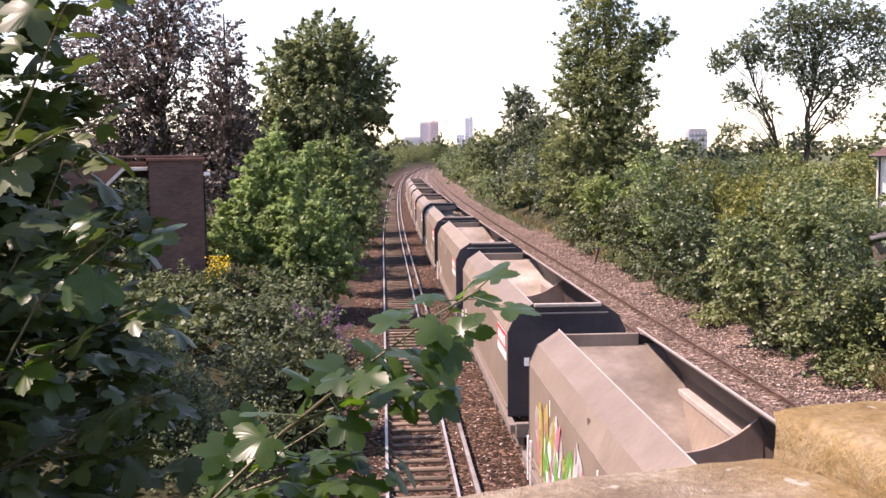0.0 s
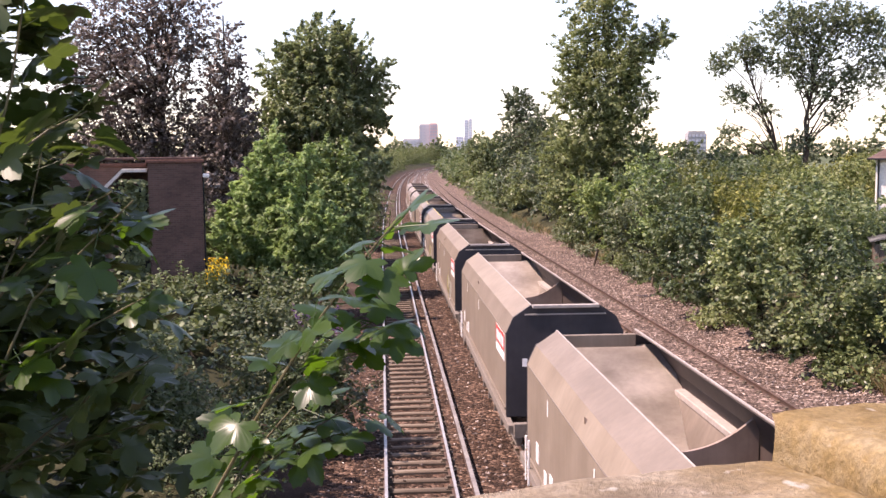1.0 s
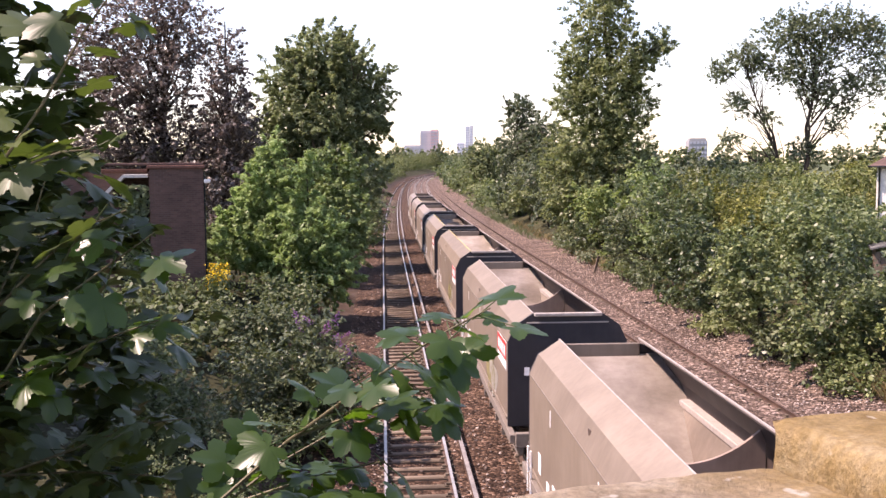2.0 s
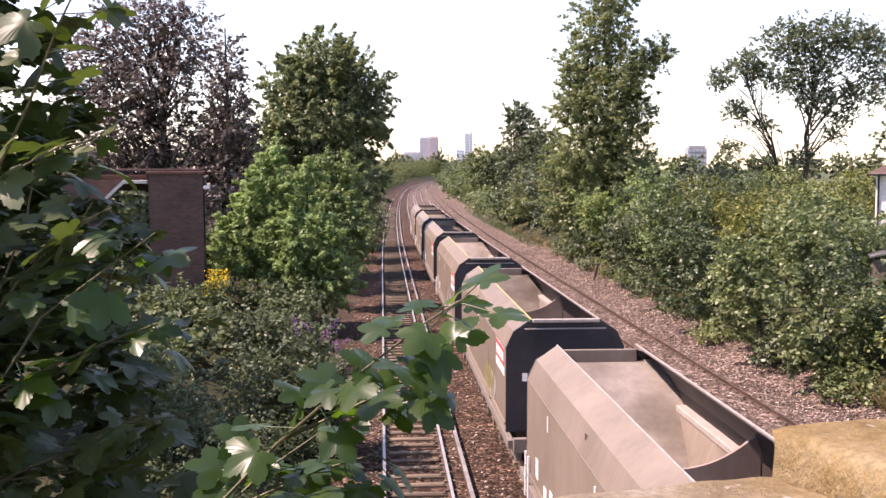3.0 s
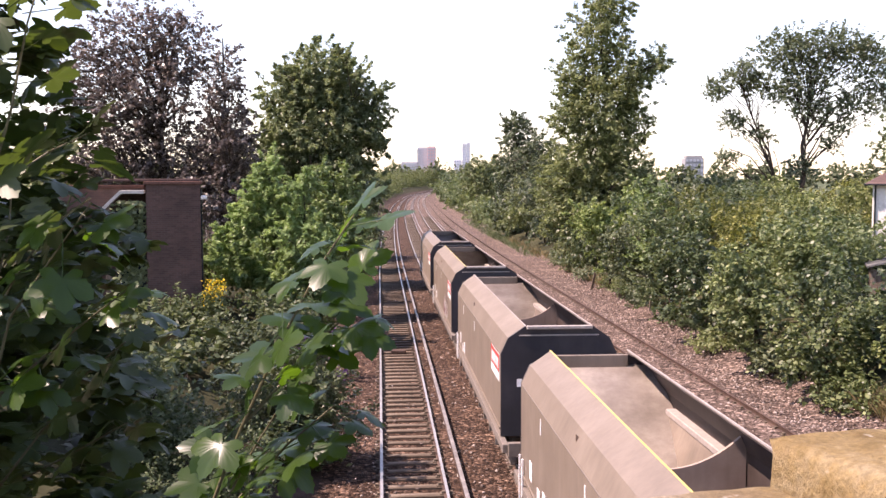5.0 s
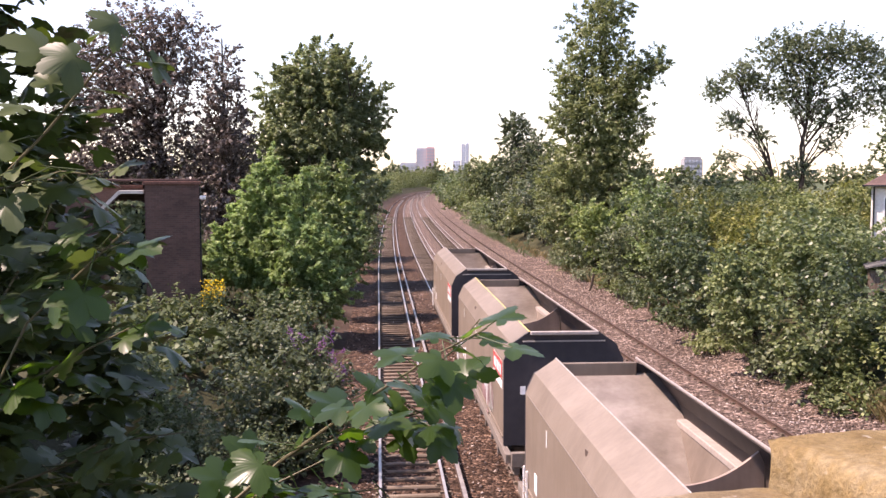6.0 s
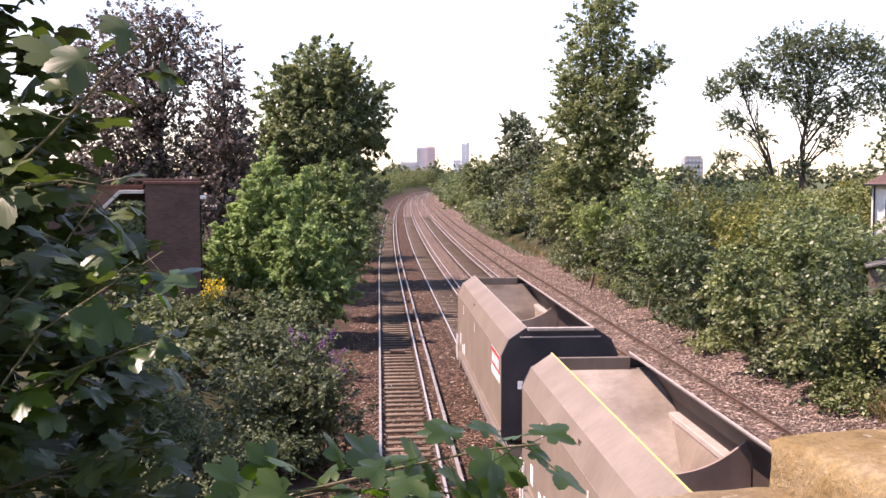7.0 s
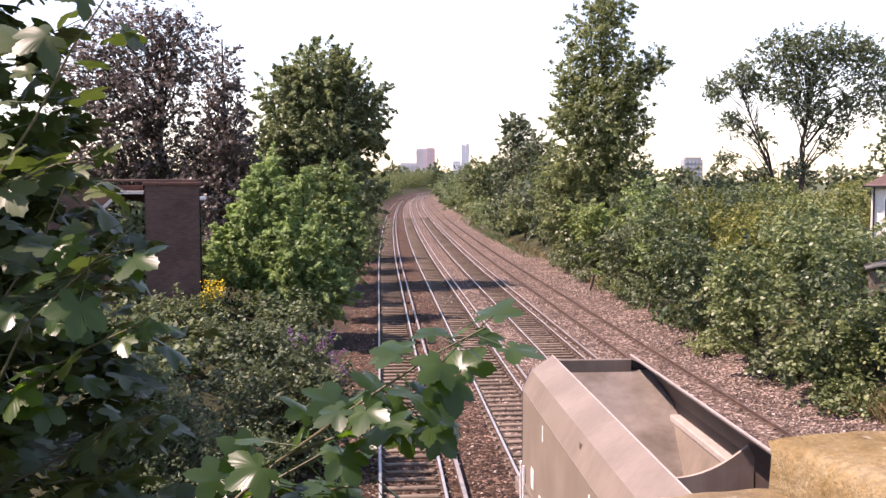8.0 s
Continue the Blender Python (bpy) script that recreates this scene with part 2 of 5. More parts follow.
# Light, hedge and grey-green leaves: wide tones paint in shaded gaps and gloss.
L_BRIGHT = leaf_material("light_bush_leaf", (0.060, 0.090, 0.036), (0.150, 0.198, 0.086), (0.30, 0.34, 0.19), 0.42, 0.35, (0.26, 0.33, 0.08), 0.45)
L_PALE = leaf_material("pale_maple_leaf", (0.100, 0.154, 0.063), (0.171, 0.238, 0.105), (0.286, 0.350, 0.182), 0.45, 0.33)
L_MID = leaf_material("hedge_leaf", (0.042, 0.065, 0.029), (0.100, 0.138, 0.064), (0.22, 0.265, 0.145), 0.42, 0.32, (0.20, 0.27, 0.06), 0.45)
L_GREY = leaf_material("grey_green_leaf", (0.060, 0.082, 0.045), (0.125, 0.158, 0.090), (0.26, 0.295, 0.19), 0.42, 0.30, (0.20, 0.25, 0.08), 0.45)
L_DARK = leaf_material("dark_tree_leaf", (0.085, 0.115, 0.055), (0.160, 0.200, 0.100), (0.26, 0.30, 0.17), 0.42, 0.40, (0.30, 0.36, 0.10), 0.45)
L_ASH = leaf_material("young_ash_leaf", (0.135, 0.215, 0.080), (0.22, 0.32, 0.13), (0.34, 0.44, 0.21), 0.45, 0.46, (0.38, 0.52, 0.14))
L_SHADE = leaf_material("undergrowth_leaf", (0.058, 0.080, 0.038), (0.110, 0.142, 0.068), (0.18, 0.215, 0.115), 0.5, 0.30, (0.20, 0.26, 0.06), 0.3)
L_DOME = leaf_material("dome_tree_leaf", (0.105, 0.140, 0.068), (0.195, 0.240, 0.122), (0.30, 0.345, 0.20), 0.42, 0.42, (0.34, 0.40, 0.12), 0.45)
# The pale end of the plum leaf tones is a painted glint.
L_PLUM = leaf_material("plum_leaf", (0.062, 0.050, 0.051), (0.112, 0.093, 0.090), (0.27, 0.245, 0.23), 0.36, 0.27, (0.20, 0.14, 0.11), 0.5)
L_GOLD = leaf_material("olive_gold_leaf", (0.085, 0.105, 0.034), (0.15, 0.17, 0.056), (0.23, 0.24, 0.095), 0.5, 0.33, (0.27, 0.31, 0.06))
L_BUDD = leaf_material("buddleia_leaf", (0.040, 0.060, 0.028), (0.080, 0.105, 0.053), (0.20, 0.23, 0.14), 0.4, 0.25, (0.20, 0.25, 0.06))
# Horizon haze is painted into this lifted, low-contrast leaf colour.
L_FAR = leaf_material("haze_far_leaf", (0.096, 0.117, 0.078), (0.137, 0.163, 0.104), (0.191, 0.215, 0.143), 0.7, 0.2)
L_DRY = leaf_material("dry_grass", (0.160, 0.120, 0.060), (0.240, 0.190, 0.100), (0.340, 0.280, 0.160), 0.7, 0.3, (0.3, 0.22, 0.08))
L_PURPLE = leaf_material("purple_flower", (0.160, 0.070, 0.200), (0.240, 0.110, 0.290), (0.300, 0.160, 0.340), 0.6, 0.2, (0.3, 0.1, 0.3))
L_YFLOWER = leaf_material("yellow_flower", (0.550, 0.380, 0.010), (0.680, 0.500, 0.020), (0.750, 0.600, 0.050), 0.6, 0.25, (0.7, 0.5, 0.02))


# ---- building blocks ----
def mesh_of(bm, name, mats):
    me = bpy.data.meshes.new(name)
    bmesh.ops.recalc_face_normals(bm, faces=bm.faces)
    bm.to_mesh(me)
    bm.free()
    for m in (mats if isinstance(mats, (list, tuple)) else [mats]):
        me.materials.append(m)
    return me


def part(name, bm, material, parent=None, label=""):
    ob = new(name, mesh_of(bm, name, material))
    ob.parent = parent
    return tagged(ob, label)


def piece(name, me, parent, m):
    ob = new(name, me)
    ob.parent = parent
    ob.matrix_basis = m
    return ob


def raw_part(name, verts, faces, material, parent=None, label="", smooth=False):
    """One mesh from arrays of points and equal-sized faces."""
    me = bpy.data.meshes.new(name)
    verts = np.asarray(verts, dtype=np.float32)
    faces = np.asarray(faces, dtype=np.int32)
    k = faces.shape[1]
    me.vertices.add(len(verts))
    me.vertices.foreach_set("co", verts.ravel())
    me.loops.add(faces.size)
    me.loops.foreach_set("vertex_index", faces.ravel())
    me.polygons.add(len(faces))
    me.polygons.foreach_set("loop_start", np.arange(0, faces.size, k, dtype=np.int32))
    me.polygons.foreach_set("loop_total", np.full(len(faces), k, dtype=np.int32))
    if smooth:
        me.polygons.foreach_set("use_smooth", np.ones(len(faces), dtype=bool))
    me.update(calc_edges=True)
    me.materials.append(material)
    ob = new(name, me)
    ob.parent = parent
    return tagged(ob, label)


def thing(name, m, label, category, group="", kind=""):
    ob = new(name)
    ob.empty_display_size = 0.3
    ob.matrix_basis = m
    return tagged(ob, label, category, group, kind)


def box(bm, x0, x1, y0, y1, z0, z1, bevel=0.0):
    r = bmesh.ops.create_cube(bm, size=1, matrix=Matrix.Translation(((x0 + x1) / 2, (y0 + y1) / 2, (z0 + z1) / 2)) @ Matrix.Diagonal((x1 - x0, y1 - y0, z1 - z0, 1)))
    if bevel:
        edges = list({e for v in r["verts"] for e in v.link_edges})
        bmesh.ops.bevel(bm, geom=edges, offset=bevel, segments=1, affect="EDGES")
    return bm


def boxed(*a, bevel=0.0):
    return box(bmesh.new(), *a, bevel=bevel)


def tube(bm, a, b, r0, r1, sides=7):
    a, b = Vector(a), Vector(b)
    m = Matrix.Translation((a + b) / 2) @ (b - a).to_track_quat("Z", "Y").to_matrix().to_4x4()
    bmesh.ops.create_cone(bm, cap_ends=True, segments=sides, radius1=r0, radius2=r1, depth=(b - a).length, matrix=m)
    return bm


def prism(bm, section, y0, y1):
    """A closed section of (x, z) points drawn out from y0 to y1."""
    a = [bm.verts.new((x, y0, z)) for x, z in section]
    b = [bm.verts.new((x, y1, z)) for x, z in section]
    n = len(a)
    for i in range(n):
        bm.faces.new((a[i], a[(i + 1) % n], b[(i + 1) % n], b[i]))
    bm.faces.new(a)
    bm.faces.new(b[::-1])
    return bm


# ---- the line of the railway ----
BEND = [(-200, -0.0655), (75, -0.0655), (105, -0.056), (160, -0.047), (240, -0.036), (320, -0.022), (420, 0.0), (560, 0.045), (800, 0.12), (1200, 0.22)]
_ys = np.arange(-200.0, 1000.0, 1.0)
_sl = np.interp(_ys, [p[0] for p in BEND], [p[1] for p in BEND])
_xs = np.concatenate([[0.0], np.cumsum((_sl[1:] + _sl[:-1]) / 2)])
_xs += -1.44 - np.interp(22.3, _ys, _xs)


def line_x(y):
    """East-west place of the outer rail of the slow line, y metres ahead."""
    return float(np.interp(y, _ys, _xs))


def line_slope(y):
    return float(np.interp(y, _ys, _sl))


def on_line(y, off, z=0.0):
    s = line_slope(y)
    k = 1 / math.hypot(1, s)
    return Vector((line_x(y) + off * k, y - off * s * k, z))


def along(y, off, z=0.0):
    """Pose on the line, its own y axis along the rails."""
    p = on_line(y, off, z)
    return pose(p.x, p.y, p.z, 0, 0, -math.degrees(math.atan(line_slope(y))))


TRACKS = (0.75, 4.12, 7.52, 10.85)

# ---- ground and line ----
def ground():
    """One sheet: line bed, cutting sides, then open land out to the horizon."""
    shape = [(-2500, 0), (-600, 0), (-150, 1), (-60, 2.2), (-30, 2.4), (-18, 2.4), (-12, 2.2), (-9, 1.9), (-7, 1.5), (-5.2, 0.9), (-3.8, 0.3), (-2.6, -0.06), (-1.5, -0.13)]
    for c in TRACKS:
        deep = -0.155 if c == TRACKS[3] else -0.225
        shape += [(c - 0.92, -0.160), (c - 0.66, deep), (c + 0.66, deep), (c + 0.92, -0.160)]
    shape += [(12.6, -0.17), (13.2, -0.13), (13.8, -0.05), (15.0, 0.1), (16.5, 0.7), (19, 1.5), (24, 2.2), (32, 2.4), (50, 2.4), (90, 2), (200, 1), (700, 0), (2600, 0)]
    offs = [s[0] for s in shape]
    hs = [s[1] for s in shape]
    ys = list(range(-40, 60, 2)) + list(range(60, 160, 5)) + list(range(160, 500, 15)) + [520, 560, 620, 700, 800, 950]
    bm = bmesh.new()
    rows = []
    for y in ys:
        r = []
        for o, h in zip(offs, hs):
            p = on_line(y, o) if abs(o) < 100 else Vector((o, y, 0))
            z = h + (noise.noise((p.x * 0.35, p.y * 0.35, 3.1)) * 0.22 if 1.9 < abs(o - 5.5) - 6.0 < 60 else noise.noise((p.x * 1.3, p.y * 1.3, 0)) * 0.02)
            r.append(bm.verts.new((p.x, p.y, z)))
        rows.append(r)
    for y in (1500, 3500):
        rows.append([bm.verts.new((v.co.x * (1 + y / 1500) if abs(v.co.x) > 500 else v.co.x, y, 0)) for v in rows[-1]])
    rows.insert(0, [bm.verts.new((v.co.x, -600, v.co.z)) for v in rows[0]])
    for a, b in zip(rows, rows[1:]):
        for i in range(len(offs) - 1):
            f = bm.faces.new((a[i], a[i + 1], b[i + 1], b[i]))
            mid = (offs[i] + offs[i + 1]) / 2
            f.material_index = 3 if -4.0 < mid < -1.0 else 4 if -1.0 < mid < 3.3 else 0 if 3.0 < mid < 14.5 else (1 if -100 < mid < 100 else 2)
            f.smooth = True
    g = part("ground", bm, [M_BALLAST, M_SOIL, M_FIELD, M_CESS, M_BROWN_BALLAST])
    tagged(g, "grey-pink stone ballast between overgrown earth cutting sides", "ground", kind="structure")


ground()


def rail_section(w=0.07):
    return [(-0.07, -0.16), (0.07, -0.16), (0.07, -0.145), (0.012, -0.13), (0.012, -0.04), (w / 2, -0.03), (w / 2, 0), (-w / 2, 0), (-w / 2, -0.03), (-0.012, -0.04), (-0.012, -0.13), (-0.07, -0.145)]


def swept(section, off, y0, y1):
    """A section swept along the line at an offset."""
    ys = list(np.arange(y0, min(60, y1), 6.0)) + list(np.arange(60, y1 + 1, 9.0))
    bm = bmesh.new()
    prev = None
    for y in ys:
        m = along(y, off)
        ring = [bm.verts.new(m @ Vector((x, 0, z))) for x, z in section]
        if prev:
            n = len(ring)
            for i in range(n):
                f = bm.faces.new((prev[i], prev[(i + 1) % n], ring[(i + 1) % n], ring[i]))
                f.material_index = 1 if abs(section[i][1]) < 1e-6 and abs(section[(i + 1) % n][1]) < 1e-6 else 0
        prev = ring
    return bm


def sleeper_mesh():
    bm = boxed(-1.28, 1.28, -0.125, 0.125, -0.32, -0.17, bevel=0.012)
    for s in (-0.753, 0.753):
        box(bm, s - 0.17, s + 0.17, -0.08, 0.08, -0.17, -0.145)
        box(bm, s - 0.13, s - 0.04, -0.05, 0.05, -0.145, -0.09)
        box(bm, s + 0.04, s + 0.13, -0.05, 0.05, -0.145, -0.09)
    return mesh_of(bm, "sleeper", M_SLEEPER)


SLEEPER = sleeper_mesh()
POT = mesh_of(tube(bmesh.new(), (0, 0, -0.28), (0, 0, -0.09), 0.07, 0.05), "insulator", M_POT)


def track(i, centre):
    th = thing("railway_track", pose(0, 0, 0), "railway track with worn timber sleepers and steel rails on ballast", "railway track", "tracks of the line")
    for s in (-0.7525, 0.7525):
        part("rail", swept(rail_section(), centre + s, -30, 700), [M_RUST, M_STEEL if i < 3 else M_RUST], th, "rusty steel rail" if i == 3 else "steel rail with a polished head")
    side = 1 if i != 3 else -1
    if i < 3:
        sec = [(-0.05, -0.075), (0.05, -0.075), (0.05, 0.07), (-0.05, 0.07)]
        bm = swept(sec, centre + side * (0.7525 + 0.41), -30, 700)
        for f in bm.faces:
            f.material_index = 1 if all(v.co.z > 0.05 for v in f.verts) else 0
        part("conductor_rail", bm, [M_RUST, M_COND], th, "raised third rail, dull steel")
    rng = random.Random(40 + i)
    step = 0.66
    for k in range(285):
        y = 8 + k * step
        m = along(y + rng.uniform(-0.03, 0.03), centre + rng.uniform(-0.03, 0.03), rng.uniform(-0.012, 0.006)) @ pose(0, 0, 0, 0, 0, rng.uniform(-0.8, 0.8))
        piece("sleeper", SLEEPER, th, m)
        if i < 3 and k % 4 == 0 and k < 160:
            piece("insulator", POT, th, along(y, centre + side * 1.1625))
    return th


for i, c in enumerate(TRACKS):
    track(i, c)


# ---- plants ----
def leaves(rng, centres, normals, size, length=1.5):
    """Bent four-sided leaves at the given places, each tipped about its outward direction."""
    n = len(centres)
    axis = rng.normal(size=(n, 3))
    nor = normals * 0.75 + rng.normal(size=(n, 3)) * 0.45
    nor[:, 2] += 0.45
    nor /= np.linalg.norm(nor, axis=1)[:, None] + 1e-9
    a = np.cross(nor, axis)
    a /= np.linalg.norm(a, axis=1)[:, None] + 1e-9
    b = np.cross(nor, a)
    s = (size * rng.uniform(0.6, 1.35, n))[:, None]
    v = np.empty((n, 4, 3), dtype=np.float32)
    v[:, 0] = centres - a * s * length * 0.5
    v[:, 1] = centres + b * s * 0.5 - nor * s * 0.12
    v[:, 2] = centres + a * s * length * 0.5 - nor * s * 0.25
    v[:, 3] = centres - b * s * 0.5 - nor * s * 0.12
    f = np.arange(n * 4, dtype=np.int32).reshape(n, 4)
    return v.reshape(-1, 3), f


def crown_points(rng, blobs, count, clump, hollow=0.55, rag=0.28, shell=0.4):
    """Leaf places along short tapering sprays that grow outwards and up from uneven rounded masses, over a looser inner filling."""
    vol = np.array([b[3] * b[4] + b[4] * b[5] + b[3] * b[5] for b in blobs])
    share = (vol / vol.sum() * count).astype(int)
    cs, ns, tips = [], [], []
    for (cx, cy, cz, rx, ry, rz), n in zip(blobs, share):
        k = max(8, int((rx * ry + ry * rz + rx * rz) * 4.2 / (clump * clump * 2.2)))
        axes = np.array([rx, ry, rz])
        d = rng.normal(size=(k, 3))
        d /= np.linalg.norm(d, axis=1)[:, None]
        rad = rng.uniform(hollow, 0.95, k) * np.clip(1 + rag * rng.normal(size=k) * 0.5, 0.6, 1.15)
        root = np.array([cx, cy, cz]) + d * rad[:, None] * axes
        way = d / axes * axes.mean() + rng.normal(size=(k, 3)) * 0.45 + np.array([0, 0, 0.55])
        way /= np.linalg.norm(way, axis=1)[:, None]
        long = clump * rng.uniform(0.7, 2.3, k) ** 1.2
        tips.append(root + way * long[:, None] * 0.6)
        fill = n // 5
        pick = rng.integers(0, k, n - fill)
        t = rng.uniform(0, 1, n - fill) ** 0.8
        side = rng.normal(size=(n - fill, 3))
        side /= np.linalg.norm(side, axis=1)[:, None]
        wide = clump * 0.62 * (1.05 - 0.75 * t) * rng.uniform(shell, 1.1, n - fill)
        p = root[pick] + way[pick] * (long[pick] * t)[:, None] + side * wide[:, None]
        p[:, 2] -= 0.22 * long[pick] * t * t
        cs.append(p)
        ns.append(way[pick] * 0.4 + side * 0.6 + np.array([0, 0, 0.35]))
        u = rng.normal(size=(fill, 3))
        u /= np.linalg.norm(u, axis=1)[:, None]
        cs.append(np.array([cx, cy, cz]) + u * axes * rng.uniform(0.25, 0.8, (fill, 1)))
        ns.append(u)
    return np.concatenate(cs), np.concatenate(ns), np.concatenate(tips)


def limbs(bm, rng, base, top, r, tips, count):
    """A tapered, slightly crooked trunk with limbs out to some of the clumps."""
    base, top = Vector(base), Vector(top)
    pts = [base.lerp(top, k / 6) + Vector((rng.normal() * r * 0.7, rng.normal() * r * 0.7, 0)) * (0 if k == 0 else 1) for k in range(7)]
    for k in range(6):
        tube(bm, pts[k], pts[k + 1], r * (1 - 0.13 * k), r * (1 - 0.13 * (k + 1)), 8)
    for tip in tips[rng.choice(len(tips), min(count, len(tips)), replace=False)]:
        h = np.clip((tip[2] - base.z) / max(0.1, top.z - base.z) - rng.uniform(0.15, 0.4), 0.12, 0.98)
        a = base.lerp(top, float(h))
        b = Vector(tip)
        mid = a.lerp(b, 0.5) + Vector((0, 0, (b - a).length * 0.10)) + Vector(rng.normal(size=3)) * 0.08 * (b - a).length
        q = r * (1 - 0.75 * float(h)) * 0.5
        tube(bm, a, mid, q, q * 0.6, 5)
        tube(bm, mid, b, q * 0.6, q * 0.15, 5)
        for _ in range(2):
            c = b + Vector(rng.normal(size=3)) * min(0.5, 0.15 * (b - a).length)
            tube(bm, mid.lerp(b, 0.5), c, q * 0.35, q * 0.1, 4)


def tree(name, label, category, blobs, base, trunk_top, r, leaf, size, count, clump, seed, group="", n_limbs=40, rag=0.28, hollow=0.5, length=1.5, shell=0.4):
    rng = np.random.default_rng(seed)
    th = thing(name, pose(*base), label, category, group)
    off = np.array(base)
    c, n, tips = crown_points(rng, blobs, count, clump, hollow, rag, shell)
    keep = c[:, 2] > base[2] + 0.02
    c, n = c[keep] - off, n[keep]
    v, f = leaves(rng, c, n, size, length)
    raw_part("crown", v, f, leaf, th)
    bm = bmesh.new()
    limbs(bm, rng, (0, 0, -0.3), Vector(trunk_top) - Vector(base), r, tips - off, n_limbs)
    part("trunk", bm, M_BARK, th)
    return th


# ---- trees and bushes, far to near ----
def far_wood(name, label, spans, leaf, size, count, clump, seed):
    """A distant belt of trees as one mass of clumped crowns."""
    rng = np.random.default_rng(seed)
    blobs = []
    for (x0, y0, x1, y1, h, n) in spans:
        for k in range(n):
            t = (k + rng.uniform(0.2, 0.8)) / n
            hh = h * rng.uniform(0.75, 1.1)
            w = hh * rng.uniform(0.35, 0.55)
            blobs.append((x0 + (x1 - x0) * t, y0 + (y1 - y0) * t + rng.uniform(-4, 4), hh * 0.5, w, w, hh * 0.5))
    c, n, _ = crown_points(rng, blobs, count, clump, 0.5, 0.2)
    v, f = leaves(rng, c, n, size)
    ob = raw_part(name, v, f, leaf)
    tagged(ob, label, "woodland", kind="stuff")


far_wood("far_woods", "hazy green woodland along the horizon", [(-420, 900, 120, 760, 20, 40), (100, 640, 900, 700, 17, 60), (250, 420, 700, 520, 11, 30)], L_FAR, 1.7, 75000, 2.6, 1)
def beside(off0, off1, h0, h1, ys, n):
    """Belts of trees that follow the curve between two offsets, growing taller with distance."""
    out = []
    for k, (a, b) in enumerate(zip(ys, ys[1:])):
        t = k / max(1, len(ys) - 2)
        off = off0 + (off1 - off0) * t
        p, q = on_line(a, off), on_line(b, off)
        out.append((p.x, p.y, q.x, q.y, h0 + (h1 - h0) * t, n))
    return out


far_wood("lineside_woods", "dense green trees lining the curve of the railway",
         beside(-5.2, -7.2, 5.6, 8.4, (92, 115, 145, 180, 225, 280, 340, 410, 490), 5)
         + beside(-11.0, -15.0, 8.0, 12.5, (88, 115, 150, 200, 260, 330, 410, 500), 6)
         + beside(-15.0, -17.0, 11.0, 17.0, (470, 540, 620, 720, 830, 960), 8), L_SHADE, 0.42, 130000, 1.0, 2)

# right of the line
tree("tree", "tall dark green tree with an uneven double top", "tree",
     [(12.2, 80, 18.5, 2.6, 2.6, 3.2), (10.6, 80, 15.2, 2.0, 2.4, 2.4), (14.2, 79, 15.2, 2.1, 2.4, 2.8), (12.3, 79, 12.0, 3.4, 3.4, 3.6), (17.0, 80, 16.4, 1.1, 1.5, 1.5), (15.6, 80, 15.4, 1.0, 1.4, 1.0),
      (11.2, 79, 8.0, 3.0, 3.4, 3.6), (13.9, 78, 7.8, 2.5, 3.0, 3.4), (13, 79, 4.0, 4.0, 3.4, 3.0), (10.0, 79, 12.0, 1.9, 2.0, 1.6), (14.9, 79, 11.6, 1.4, 1.8, 2.6), (13.2, 80, 21.0, 1.7, 1.7, 1.6), (10.0, 79, 5.0, 2.6, 2.6, 3.4), (15.0, 78, 5.0, 2.0, 2.4, 2.8)],
     (13, 80, 1.6), (12.6, 80, 19.0), 0.35, L_DARK, 0.15, 100000, 0.5, 11, "trees beside the line")
tree("tree", "grey-green birch-like tree with a pointed top", "tree",
     [(9.0, 122, 12.5, 2.0, 2.0, 2.4), (8.8, 121, 9.0, 2.8, 2.6, 2.6), (10.5, 118, 8.0, 2.4, 2.4, 3.4), (9.4, 120, 4.6, 3.4, 3.0, 3.6), (10.6, 112, 10.2, 2.0, 2.2, 2.4), (11.4, 106, 7.6, 2.2, 2.2, 3.2), (8.4, 121, 13.8, 1.2, 1.4, 1.4)],
     (9.2, 121, 0.8), (9.0, 121, 12.5), 0.22, L_GREY, 0.2, 34000, 0.55, 12, "trees beside the line")
tree("tree", "round dark bushy tree beside the curve", "tree",
     [(7.6, 188, 8.4, 3.6, 3.6, 3.2), (6.2, 188, 6.6, 3.0, 3.0, 3.0), (9.4, 188, 6.6, 3.2, 3.2, 3.6), (7.6, 186, 4.6, 4.4, 3.6, 4.0)], (8.4, 195, 0.6), (8.6, 195, 9), 0.25, L_DARK, 0.26, 18000, 0.8, 13, "trees beside the line")
tree("tree", "wide airy tree with bare forking limbs showing", "tree",
     [(40.5, 120, 22.2, 3.4, 4, 2.8), (44, 120, 23.0, 3.6, 4, 2.4), (48.5, 121, 23.2, 3.6, 4, 2.5), (51.5, 121, 20.8, 3.4, 4, 3.4), (44, 120, 19.4, 4.4, 4, 2.6), (49.5, 120, 16.4, 3.0, 2.6, 1.8), (40.5, 119, 17.6, 2.2, 2.4, 1.6), (46.5, 120, 11.5, 1.4, 1.6, 0.9), (43, 120, 8.6, 1.8, 2, 1.8), (44.5, 120, 15.6, 3.2, 3, 1.8), (47.8, 120, 13.6, 1.8, 2, 1.2), (53.5, 121, 17.0, 2.0, 2.4, 2.0)],
     (43.0, 120, 2.4), (44.5, 120, 20.0), 0.36, L_GREY, 0.23, 24000, 0.55, 14, "trees beside the line", n_limbs=42, rag=0.35)
